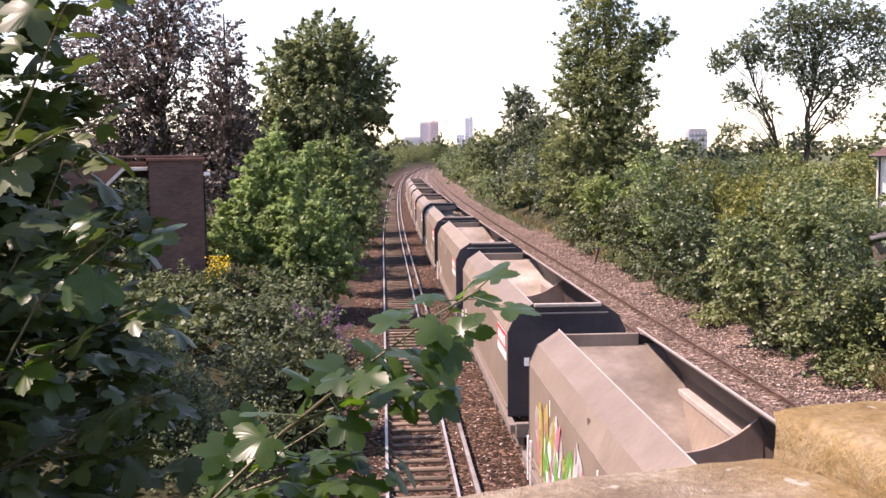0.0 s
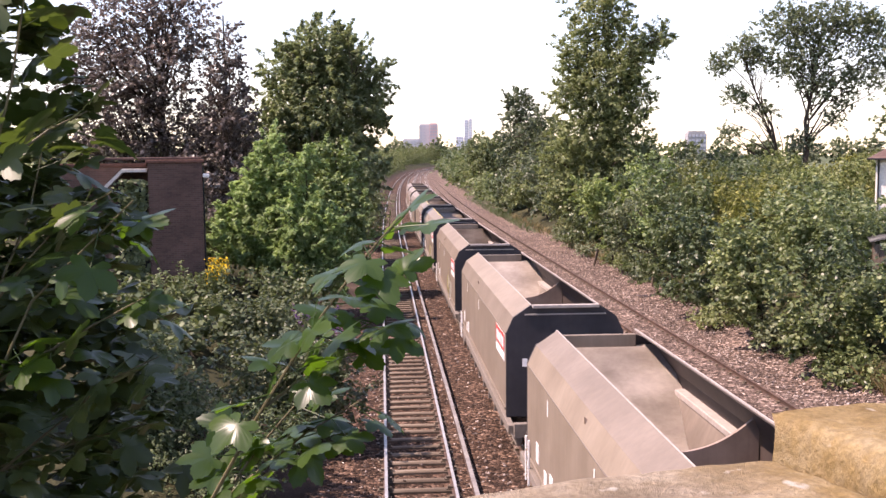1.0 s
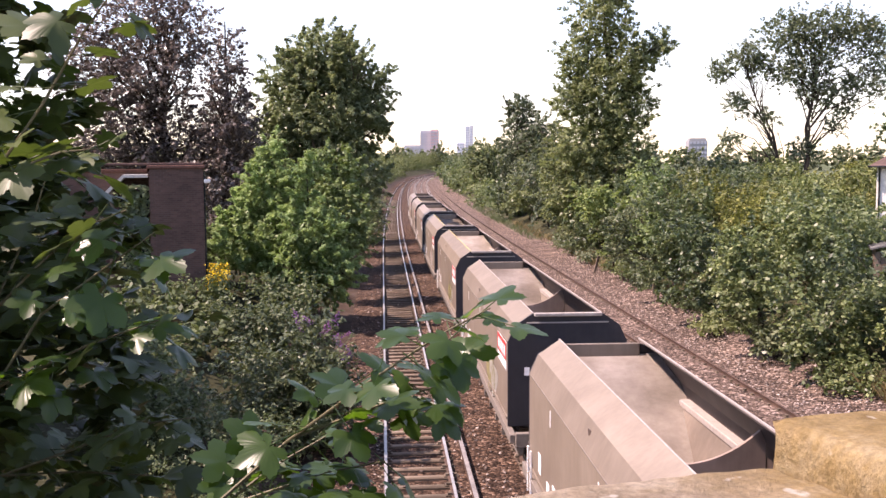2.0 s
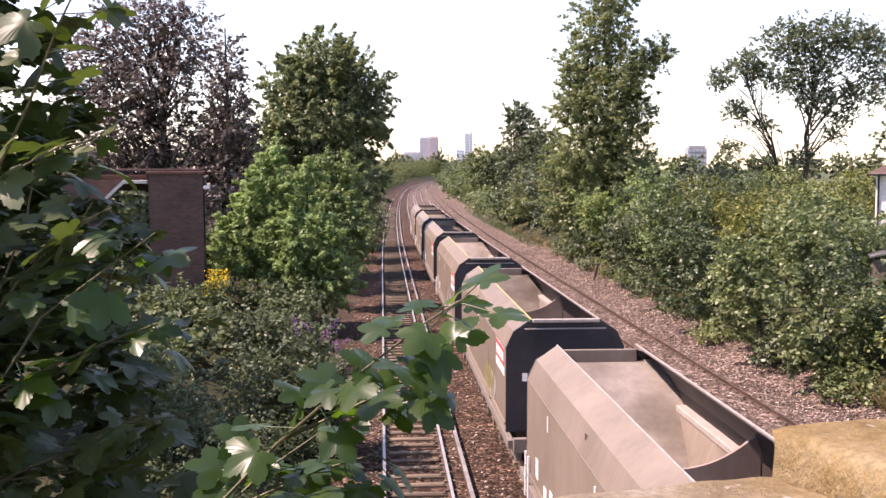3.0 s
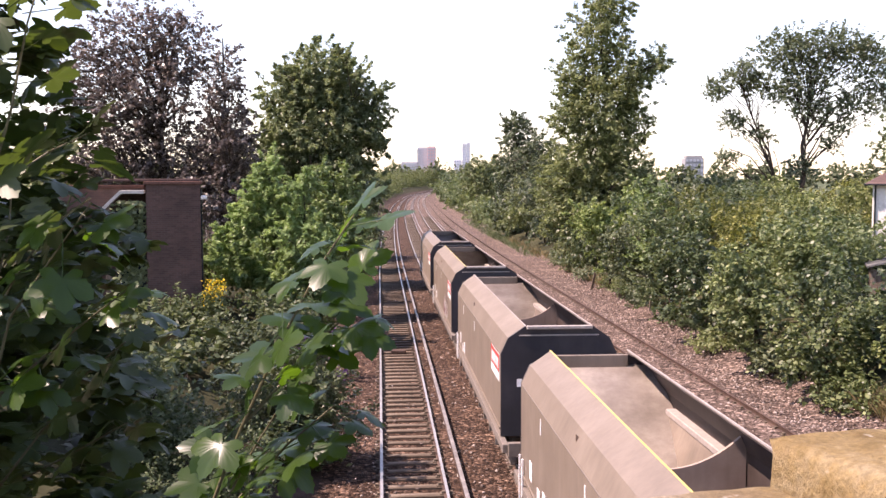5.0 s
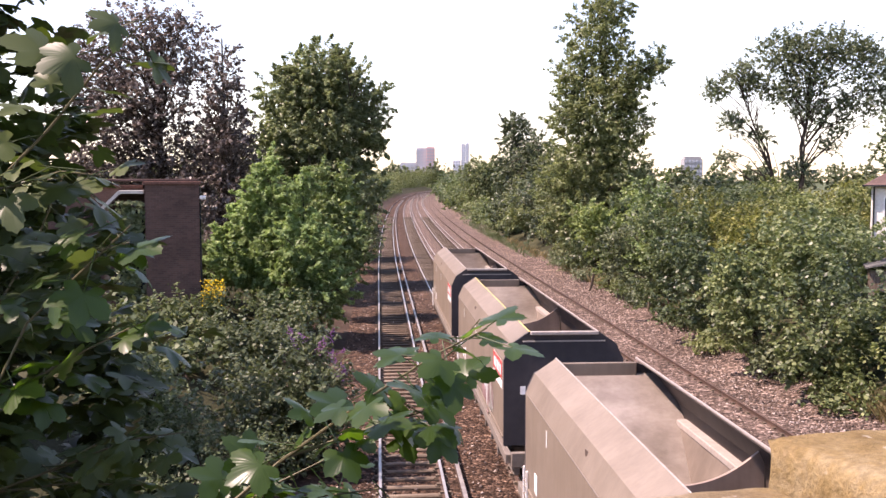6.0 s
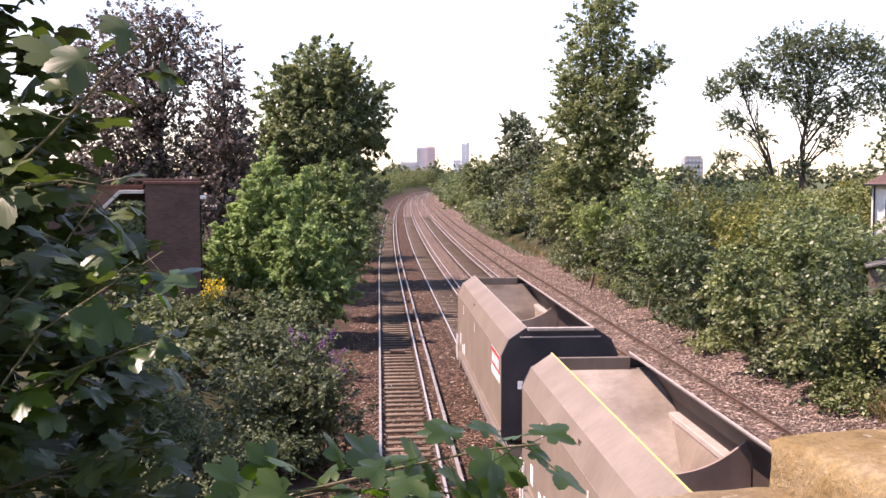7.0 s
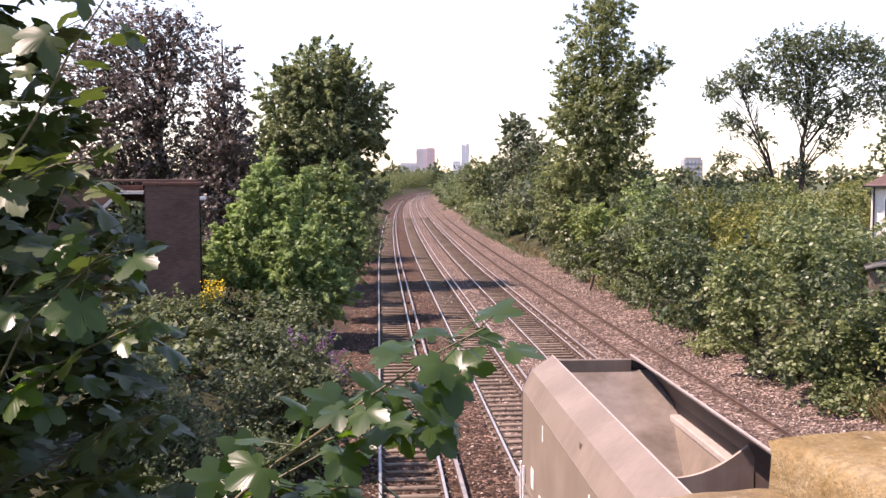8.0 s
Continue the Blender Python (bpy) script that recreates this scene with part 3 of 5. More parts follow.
tree("tree", "slender tree leaning out with thin open foliage", "tree",
     [(35.6, 119, 19.6, 2.2, 2.4, 1.7), (32.6, 119, 18.0, 1.8, 2, 1.3), (37.2, 119, 18.4, 1.6, 2, 1.6), (34.6, 119, 14.2, 1.5, 1.8, 1.4), (38.0, 119, 12.4, 1.2, 1.4, 0.9), (33.6, 119, 9.8, 1.4, 1.6, 0.8)],
     (41.6, 119, 2.4), (35.4, 119, 18.5), 0.24, L_GREY, 0.21, 6500, 0.5, 17, "trees beside the line", n_limbs=45, rag=0.35)
tree("tree", "dense green tree beside the cream house", "tree",
     [(31, 66, 9.4, 2.4, 2.4, 2.6), (32.5, 66, 6.0, 3.0, 3, 4.0)], (31.5, 66, 2.4), (31.2, 66, 9), 0.2, L_MID, 0.2, 7000, 0.6, 15, "trees beside the line")


def bush(label, x, y, w, d, h, leaf, seed, size=0.13, dense=1.0, z0=0.0, name="bush", group="bushes beside the line", clump=0.42, length=1.6, shell=0.4, hollow=0.5, low=0.15, masses=10, lump=(0.22, 0.36), spread=(0.375, 0.75), core=0.38):
    """A rounded shrub of several uneven masses standing on the ground."""
    rng = np.random.default_rng(seed)
    blobs = [(x, y, z0 + h * (0.35 + low * 0.5), w * core, d * core, h * (core + 0.04))]
    for _ in range(masses):
        a = rng.uniform(0, 2 * math.pi)
        q = rng.uniform(*spread)
        s = rng.uniform(*lump)
        blobs.append((x + math.cos(a) * w * 0.5 * q, y + math.sin(a) * d * 0.5 * q, z0 + h * rng.uniform(low, 0.9), w * s, d * s, h * s * rng.uniform(0.5, 0.95)))
    area = w * h * 2 + d * h * 2 + w * d
    count = int(area * 2.3 / (size * size) * dense)
    return tree(name, label, "bush", blobs, (x, y, z0), (x, y, z0 + h * 0.7), 0.05 + h * 0.008, leaf, size, count, clump, seed, group, n_limbs=14, length=length, shell=shell, hollow=hollow)


RIGHT = [
    # x, y ahead, width, depth, height, leaf, ground
    (10.9, 64.5, 4.2, 4, 7.9, L_PALE, 0.1), (11.3, 58, 3.2, 3.2, 6.0, L_GREY, 0.1), (12.9, 56.5, 3.4, 3.4, 7.6, L_PALE, 0.6), (11.6, 50, 3.6, 3.6, 6.9, L_BRIGHT, 0.1),
    (12.0, 43, 3.8, 3.4, 5.4, L_MID, 0.1), (11.7, 36.8, 3.2, 3.4, 5.6, L_BRIGHT, 0.1), (12.5, 32, 2.8, 3, 4.2, L_MID, 0.1), (14.4, 28.5, 3.0, 3.2, 3.9, L_BRIGHT, 0.3),
    (15.6, 56, 6.4, 6, 7.0, L_GOLD, 0.7), (16.0, 48, 5.0, 5, 6.2, L_GOLD, 0.8), (15.4, 41, 4.6, 5, 6.0, L_BRIGHT, 0.8), (17.6, 46, 4.8, 5, 5.6, L_BRIGHT, 1.4), (14.9, 34, 3.2, 3.4, 3.8, L_MID, 0.7),
    (18.6, 38, 4.6, 4, 3.6, L_MID, 1.4), (17.2, 31, 4.4, 4, 3.7, L_MID, 1.0), (20.2, 56, 5.6, 6, 5.2, L_BRIGHT, 1.6), (19.0, 62, 6, 6, 6.0, L_MID, 1.4), (14.6, 69, 5, 5, 7.4, L_GREY, 0.7), (22.2, 48, 5, 5, 2.6, L_MID, 1.8),
    (18.0, 72, 6, 6, 7.2, L_GREY, 1.2), (25, 68, 8, 8, 5.8, L_BRIGHT, 2.0), (32, 82, 12, 9, 5.2, L_GOLD, 2.2), (24, 82, 7, 7, 6.4, L_MID, 2.0),
]
for y, off, w, d, h, leaf, z0 in (
        (71, 16.0, 4.2, 5, 7.2, L_MID, 0.1), (78, 16.5, 4.2, 6, 8.2, L_GREY, 0.1), (88, 16.5, 5, 7, 8.6, L_MID, 0.1), (99, 16.6, 5, 8, 8.8, L_GREY, 0.1), (111, 16.4, 5, 8, 8.6, L_DARK, 0.1),
        (124, 16.2, 5, 9, 7.4, L_MID, 0.1), (140, 16.4, 4, 10, 3.6, L_BRIGHT, 0.1), (158, 16.6, 4, 11, 3.4, L_BRIGHT, 0.1), (178, 16.6, 4.4, 12, 4.6, L_BRIGHT, 0.1), (205, 17.2, 6, 14, 7.6, L_BRIGHT, 0.1),
        (232, 17.4, 6, 16, 8.0, L_BRIGHT, 0.1), (265, 17.6, 7, 20, 7.4, L_BRIGHT, 0.1), (310, 18, 8, 26, 7.6, L_MID, 0.1), (370, 18.5, 9, 30, 8.0, L_MID, 0.1), (440, 19.5, 11, 34, 8.6, L_MID, 0.1)):
    p = on_line(y, off)
    RIGHT.append((p.x, p.y, w, d, h, leaf, z0))
NAMED = {L_MID.name: "leafy green bush on the cutting side", L_GREY.name: "grey-green leafy bush on the cutting side", L_GOLD.name: "olive-gold bush behind the hedge", L_BRIGHT.name: "light green bush on the cutting side", L_PALE.name: "tall bush with pale silvery-green leaves on the cutting side", L_DARK.name: "dark green bushy tree on the cutting side"}
for k, (x, y, w, d, h, leaf, z0) in enumerate(RIGHT):
    far = max(1.0, y / 60)
    h *= 0.84
    bush(NAMED[leaf.name], x, y, w, d, h, leaf, 100 + k, size=0.12 * far, dense=0.62, z0=z0, clump=0.40 * max(1, far * 0.85), length=1.4, shell=0.3, hollow=0.75, low=0.2, masses=11, lump=(0.13, 0.24), spread=(0.55, 0.95), core=0.30)

for k, y in enumerate((29.5, 34.2, 40, 47, 54.5, 59, 64, 69, 75, 82)):
    p = on_line(y, (14.3 if y < 55 else 15.0) + 0.3 * math.sin(k * 2.3))
    bush("low ragged scrub at the edge of the ballast", p.x, p.y, 1.9 + 0.5 * math.sin(k), 2.8, 1.0 + 0.45 * math.sin(k * 1.7), (L_MID, L_GREY, L_DARK)[k % 3], 360 + k, size=0.10, dense=0.4, z0=0.02, group="scrub by the ballast", clump=0.25)

# left of the line
tree("tree", "large rounded dark green tree with a domed crown", "tree",
     [(-8.34, 68.00, 14.27, 2.54, 2.54, 2.54), (-6.35, 68.00, 12.82, 2.36, 2.36, 2.36), (-10.34, 68.00, 12.82, 2.18, 2.36, 2.36), (-8.16, 67.09, 10.28, 3.81, 3.08, 2.90), (-5.26, 68.00, 10.46, 1.72, 1.99, 1.99), (-7.25, 67.09, 6.65, 3.26, 3.08, 3.26), (-11.06, 67.09, 9.37, 2.18, 2.18, 2.90)],
     (-8.16, 68.00, 2.30), (-8.16, 68.00, 14.27), 0.36, L_DOME, 0.145, 100000, 0.5, 21, "trees beside the line")
tree("plum_tree", "tall dark purple-leaved tree with sky showing through", "tree",
     [(-18.6, 60, 15.8, 2.6, 3, 2.4), (-15.8, 60, 15.0, 1.9, 2.6, 2.4), (-21.6, 60, 13.6, 2.6, 3, 2.6), (-17.5, 59, 12.2, 3.8, 3.4, 2.6), (-13.6, 60, 9.6, 2.0, 2.6, 2.2), (-20.5, 59, 9.8, 3.4, 3, 3.0), (-16.2, 59, 8.6, 3.6, 3, 2.6), (-13.4, 59, 7.4, 2.4, 2.6, 2.6), (-19.5, 59, 7.4, 3.2, 2.6, 2.6)],
     (-17, 60, 2.2), (-17, 60, 15.5), 0.32, L_PLUM, 0.15, 38000, 0.46, 22, "trees beside the line", n_limbs=90, rag=0.36)
tree("plum_tree", "slim purple-leaved tree with thin upright shoots", "tree",
     [(-12.6, 57, 12.8, 1.0, 1.2, 2.6), (-12.2, 57, 9.4, 1.7, 1.6, 2.6), (-12.8, 57, 6.0, 2.0, 2, 2.6)],
     (-12.4, 57, 2.2), (-12.5, 57, 15.2), 0.18, L_PLUM, 0.14, 11000, 0.4, 23, "trees beside the line", n_limbs=50, rag=0.36)
tree("ash_tree", "young bright green feathery tree beside the track", "tree",
     [(-7.9, 45, 7.6, 0.45, 0.5, 1.1), (-8.2, 45, 6.3, 0.9, 1.0, 1.3), (-9.0, 45, 5.5, 0.7, 0.8, 0.9), (-9.8, 45, 4.3, 0.9, 0.9, 0.9), (-7.3, 45, 5.9, 0.6, 0.7, 1.2), (-8.4, 45, 4.7, 1.5, 1.4, 1.3), (-8.9, 44.5, 3.4, 1.6, 1.5, 1.5), (-7.4, 44, 3.2, 1.7, 1.6, 1.7)],
     (-8.1, 45, 1.3), (-7.95, 45, 8.2), 0.10, L_ASH, 0.088, 36000, 0.34, 24, "young trees by the track", n_limbs=40, length=2.6)
tree("ash_tree", "bushy light green young tree beside the track", "tree",
     [(-6.2, 43.5, 6.7, 0.4, 0.5, 0.9), (-6.4, 43.5, 5.2, 0.8, 0.9, 1.0), (-5.2, 43.2, 4.2, 0.8, 0.8, 0.9), (-6.0, 43, 3.9, 1.4, 1.4, 1.2), (-5.2, 43, 2.4, 1.4, 1.4, 1.4), (-6.8, 43, 2.4, 1.3, 1.3, 1.4)],
     (-5.9, 43.2, 0.6), (-6.15, 43.4, 7.0), 0.09, L_ASH, 0.088, 32000, 0.34, 25, "young trees by the track", n_limbs=40, length=2.6)
tree("maple_tree", "pale green young tree with light leaf undersides", "tree",
     [(-6.6, 52, 6.9, 0.7, 0.9, 1.2), (-5.1, 52, 6.6, 0.65, 0.9, 1.3), (-5.8, 51.5, 5.2, 1.5, 1.3, 1.4), (-4.9, 51, 4.4, 1.0, 1.0, 1.4), (-5.2, 51, 3.2, 1.5, 1.4, 1.8)],
     (-5.6, 51.8, 0.8), (-5.8, 52, 7.4), 0.10, L_PALE, 0.13, 15000, 0.34, 26, "young trees by the track", n_limbs=36)
for k, (x, y, w, d, h, z0, leaf) in enumerate([(-8.6, 66, 5, 5, 6.0, 1.2, L_DARK), (-6.6, 78, 3.6, 6, 4.6, 0.5, L_DARK), (-8.4, 90, 5, 7, 6.5, 0.9, L_MID), (-11.6, 62, 5, 5, 5.4, 1.8, L_DARK), (-17.5, 62, 7, 4, 5.2, 2.2, L_DARK), (-24, 60, 6, 5, 7.0, 2.2, L_DARK), (-9.8, 52, 3.2, 3, 3.2, 1.6, L_DARK), (-11.0, 46, 3.0, 3, 2.4, 1.8, L_BUDD), (-13.6, 33.5, 3.6, 3, 1.2, 2.0, L_SHADE), (-10.6, 34.5, 3.2, 3, 1.0, 1.7, L_SHADE), (-10.8, 29, 3.4, 3, 1.4, 1.7, L_SHADE), (-8.2, 30, 2.6, 3, 1.1, 1.2, L_SHADE), (-8.6, 26, 2.6, 3, 1.3, 1.2, L_SHADE)]):
    bush("dark leafy undergrowth beneath the trees", x, y, w, d, h, leaf, 300 + k, size=0.15, dense=0.5, z0=z0)

th = bush("dark green flowering bush with narrow silvery leaves", -4.1, 24.6, 3.5, 3.2, 3.3, L_BUDD, 31, size=0.065, dense=0.5, z0=-0.05, name="buddleia_bush", group="bushes by the parapet", clump=0.24, length=2.6)


def flower_spikes(parent, spots, material, seed, h=0.22, r=0.035, n=26):
    rng = np.random.default_rng(seed)
    for s in spots:
        lean = rng.normal(size=3) * 0.5 + np.array([0.2, 0, 0.8])
        lean /= np.linalg.norm(lean)
        t = rng.uniform(0, 1, (n, 1))
        c = np.array(s) + t * lean * h + rng.normal(size=(n, 3)) * r * (1.1 - t)
        v, f = leaves(rng, c, rng.normal(size=(n, 3)), 0.035, 1.1)
        tagged(raw_part("flower_spike", v, f, material, parent), kind="stuff")


flower_spikes(th, [(0.6, -1.2, 3.2), (0.8, -1.0, 3.35), (1.1, -1.25, 3.1), (1.25, -1.0, 3.15), (1.4, -1.15, 2.95), (1.5, -0.9, 3.0), (1.62, -0.9, 2.75), (1.5, -1.0, 2.7), (0.5, -0.9, 3.45), (1.3, -0.6, 3.3), (1.55, -1.1, 2.5)], L_PURPLE, 41, 0.3, 0.05, 44)
bush("tangled small-leaved undergrowth below the bridge", -5.1, 20.2, 3.6, 3.0, 2.1, L_SHADE, 32, size=0.05, dense=0.32, z0=0.0, group="bushes by the parapet", clump=0.2)
bush("dense dark shrub below the parapet", -6.6, 22, 3.2, 3.4, 3.3, L_SHADE, 33, size=0.085, dense=0.5, z0=0.2, group="bushes by the parapet", clump=0.26)
bush("leafy shrub with small pale leaves by the brick building", -6.6, 32, 2.8, 3, 2.3, L_BUDD, 34, size=0.09, dense=0.5, z0=0.6, group="bushes by the parapet", clump=0.28)
bush("low dark shrub at the foot of the young trees", -6.1, 35.5, 2.8, 3, 2.5, L_SHADE, 35, size=0.1, dense=0.5, z0=0.4, group="bushes by the parapet", clump=0.28)
# Mostly out of view; added so that its shadow falls on bank and left track.
tree("tree", "tall dark tree added beside the bridge to shade the track", "tree",
     [(-11.2, 20.5, 9.6, 1.8, 2.0, 2.2), (-11.4, 20.5, 6.4, 2.0, 2.0, 2.4), (-11.0, 20.5, 3.8, 2.0, 2.0, 1.8), (-10.6, 21.5, 8.0, 1.4, 1.6, 1.8)],
     (-11.2, 20.5, 1.9), (-11.2, 20.5, 10.5), 0.2, L_SHADE, 0.13, 26000, 0.4, 36, "trees beside the line")
bush("low green weeds round the ragwort", -9.2, 36, 2.8, 2.6, 1.5, L_SHADE, 37, size=0.09, dense=0.5, z0=1.4, group="bushes by the parapet", clump=0.24)
rag = thing("ragwort", pose(-8.55, 36.5, 2.15), "clump of yellow ragwort in flower", "wildflower")
_rng = np.random.default_rng(44)
_c = np.clip(_rng.normal(size=(500, 3)), -1.6, 1.6) * np.array([0.24, 0.25, 0.28]) + np.array([0, 0, 0.85])
raw_part("flowers", *leaves(_rng, _c, _rng.normal(size=(500, 3)) + [0, 0, 1], 0.055, 1.0), L_YFLOWER, rag)["kind"] = "stuff"
_c = _rng.normal(size=(700, 3)) * np.array([0.28, 0.25, 0.25]) + np.array([0, 0, 0.45])
raw_part("foliage", *leaves(_rng, _c, _rng.normal(size=(700, 3)), 0.07, 2.0), L_MID, rag)


# ---- brick building on the bank ----
def brick_building():
    x1, y0 = -9.36, 38.0
    w, d, h0, h1 = 5.6, 5.2, 1.0, 7.26
    th = thing("brick_building", pose(x1, y0, h0, 0, 0, 15), "dark brown brick building with a flat coping and lean-to", "building")
    h = h1 - h0
    part("wall", boxed(-2.0, 0, 0, d, 0, h - 0.28), M_COURSES, th, "brown brick tower wall")
    part("rear_wall", boxed(-w, -2.01, 1.3, d, 0, h - 0.42), M_COURSES, th)
    part("coping", boxed(-2.07, 0.07, -0.07, d, h - 0.28, h - 0.16, bevel=0.015), M_BRICK, th, "projecting brick coping")
    part("roof_edge", boxed(-w - 0.1, -2.08, 1.2, d, h - 0.42, h - 0.3, bevel=0.015), M_BRICK, th)
    part("parapet_cap", boxed(-w, 0.02, 1.5, d - 0.2, h - 0.16, h - 0.06, bevel=0.02), M_TILE, th)
    bm = bmesh.new()
    prism(bm, [(-3.65, h - 1.35), (-2.9, h - 0.62), (-2.05, h - 0.62), (-2.05, h - 0.50), (-2.95, h - 0.50), (-3.75, h - 1.28)], 0.1, 1.29)
    part("canopy", bm, M_POT, th, "pale sloping canopy over the recess")
    part("post", boxed(-3.5, -3.3, 0.15, 0.35, 0, h - 1.1, bevel=0.01), M_POST, th)
    part("recess_door", boxed(-3.2, -2.1, 1.22, 1.30, 0, h - 1.2), M_GLASS, th, "dark recessed doorway")
    win = part("window", boxed(-6.9, -6.3, 1.24, 1.32, 1.4, 2.55), M_GLASS, th, "dark window in a pale frame")
    for a in ((-6.98, -6.9, 1.2, 1.33, 1.32, 2.63), (-6.3, -6.22, 1.2, 1.33, 1.32, 2.63), (-6.9, -6.3, 1.2, 1.33, 2.55, 2.63), (-6.9, -6.3, 1.2, 1.33, 1.32, 1.4)):
        part("frame", boxed(*a), M_WHITE, win)
    part("downpipe", tube(bmesh.new(), (0.04, 0.1, 0), (0.04, 0.1, h - 0.4), 0.035, 0.035, 8), M_GLASS, th, "black downpipe")
    part("security_lamp", boxed(0.02, 0.26, -0.1, 0.1, h - 0.85, h - 0.70, bevel=0.03), M_WHITE, th, "small white lamp box")
    rng = np.random.default_rng(46)
    n = 1500
    c = np.stack([rng.normal(-2.55, 0.32, n), rng.uniform(-0.12, 0.05, n) + 0.1, rng.uniform(0.5, h - 0.9, n)], 1)
    raw_part("ivy", *leaves(rng, c, np.tile([0, -1.0, 0.3], (n, 1)), 0.16, 1.2), L_DARK, th, "ivy climbing beside the recess")
    return th, h


BUILDING, B_H = brick_building()


# ---- cream house ----
def cream_house():
    th = thing("house", pose(25.15, 58, 2.4, 0, 0, -23), "cream rendered house with a brown tiled hipped roof", "house")
    part("wall", boxed(0, 9, 0, 8, 0, 4.5), M_RENDER, th, "cream rendered wall")
    bm = bmesh.new()
    b = [bm.verts.new(p) for p in ((-0.5, -0.5, 4.42), (9.5, -0.5, 4.42), (9.5, 8.5, 4.42), (-0.5, 8.5, 4.42))]
    t = [bm.verts.new(p) for p in ((3.5, 4, 6.8), (5.5, 4, 6.8))]
    for f in ((b[0], b[1], t[1], t[0]), (b[1], b[2], t[1]), (b[2], b[3], t[0], t[1]), (b[3], b[0], t[0]), (b[0], b[3], b[2], b[1])):
        bm.faces.new(f)
    part("roof", bm, M_TILE, th, "brown tiled roof")
    part("gutter", boxed(-0.56, 9.5, -0.58, -0.5, 4.36, 4.46, bevel=0.01), M_GLASS, th)
    part("downpipe", tube(bmesh.new(), (0.1, -0.06, 0), (0.1, -0.06, 4.4), 0.05, 0.05, 8), M_GLASS, th, "black downpipe")
    win = part("window", boxed(0.7, 2.2, -0.03, 0.05, 2.4, 3.7), M_GLASS, th)
    for a in ((0.62, 0.7, -0.05, 0.05, 2.32, 3.78), (2.2, 2.28, -0.05, 0.05, 2.32, 3.78), (0.7, 2.2, -0.05, 0.05, 3.7, 3.78), (0.7, 2.2, -0.05, 0.05, 2.32, 2.4)):
        part("frame", boxed(*a), M_WHITE, win)


cream_house()


def garden_shed():
    th = thing("garden_shed", pose(16.3, 37.5, 1.0, 0, 0, -20), "old timber garden shed with a grey felt roof among bushes", "shed")
    for k in range(14):
        part("plank", boxed(k * 0.16, k * 0.16 + 0.15, 0, 0.03, 0, 2.7, bevel=0.004), M_POST, th)
    part("side_wall", boxed(-0.03, 0, 0, 2.0, 0, 2.75), M_POST, th)
    part("side_wall", boxed(2.24, 2.27, 0, 2.0, 0, 2.75), M_POST, th)
    part("roof", prism(bmesh.new(), [(-0.2, 2.78), (1.12, 3.12), (2.45, 2.78), (2.45, 2.84), (1.12, 3.18), (-0.2, 2.84)], -0.2, 2.2), M_FELT, th, "worn grey felt roof")


garden_shed()


# ---- towers on the horizon ----
def tower(label, x, y, w, d, h, mat, storeys, bays, z0=0.0):
    th = thing("tower_block", pose(x, y, z0), label, "building", "towers on the horizon")
    part("wall", boxed(-w / 2, w / 2, 0, d, 0, h), mat, th)
    part("roof", boxed(-w / 2 + 1, w / 2 - 1, 1, d - 1, h, h + 2.0), mat, th)
    win = mesh_of(boxed(-w / bays * 0.32, w / bays * 0.32, -0.3, 0.2, 0, h / storeys * 0.5), "window", M_TOWER_GLASS)
    for s in range(storeys):
        for b in range(bays):
            piece("window", win, th, pose(-w / 2 + (b + 0.5) * w / bays, 0, (s + 0.3) * h / storeys))
    return th


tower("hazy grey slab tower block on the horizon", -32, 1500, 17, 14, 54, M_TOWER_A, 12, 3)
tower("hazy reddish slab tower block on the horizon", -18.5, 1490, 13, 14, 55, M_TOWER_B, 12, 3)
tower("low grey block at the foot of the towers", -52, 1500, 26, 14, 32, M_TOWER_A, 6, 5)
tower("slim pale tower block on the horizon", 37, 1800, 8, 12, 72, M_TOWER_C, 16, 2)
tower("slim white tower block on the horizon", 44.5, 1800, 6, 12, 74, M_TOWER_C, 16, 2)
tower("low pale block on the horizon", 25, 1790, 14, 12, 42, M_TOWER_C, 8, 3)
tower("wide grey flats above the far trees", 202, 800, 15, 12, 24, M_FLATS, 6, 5)


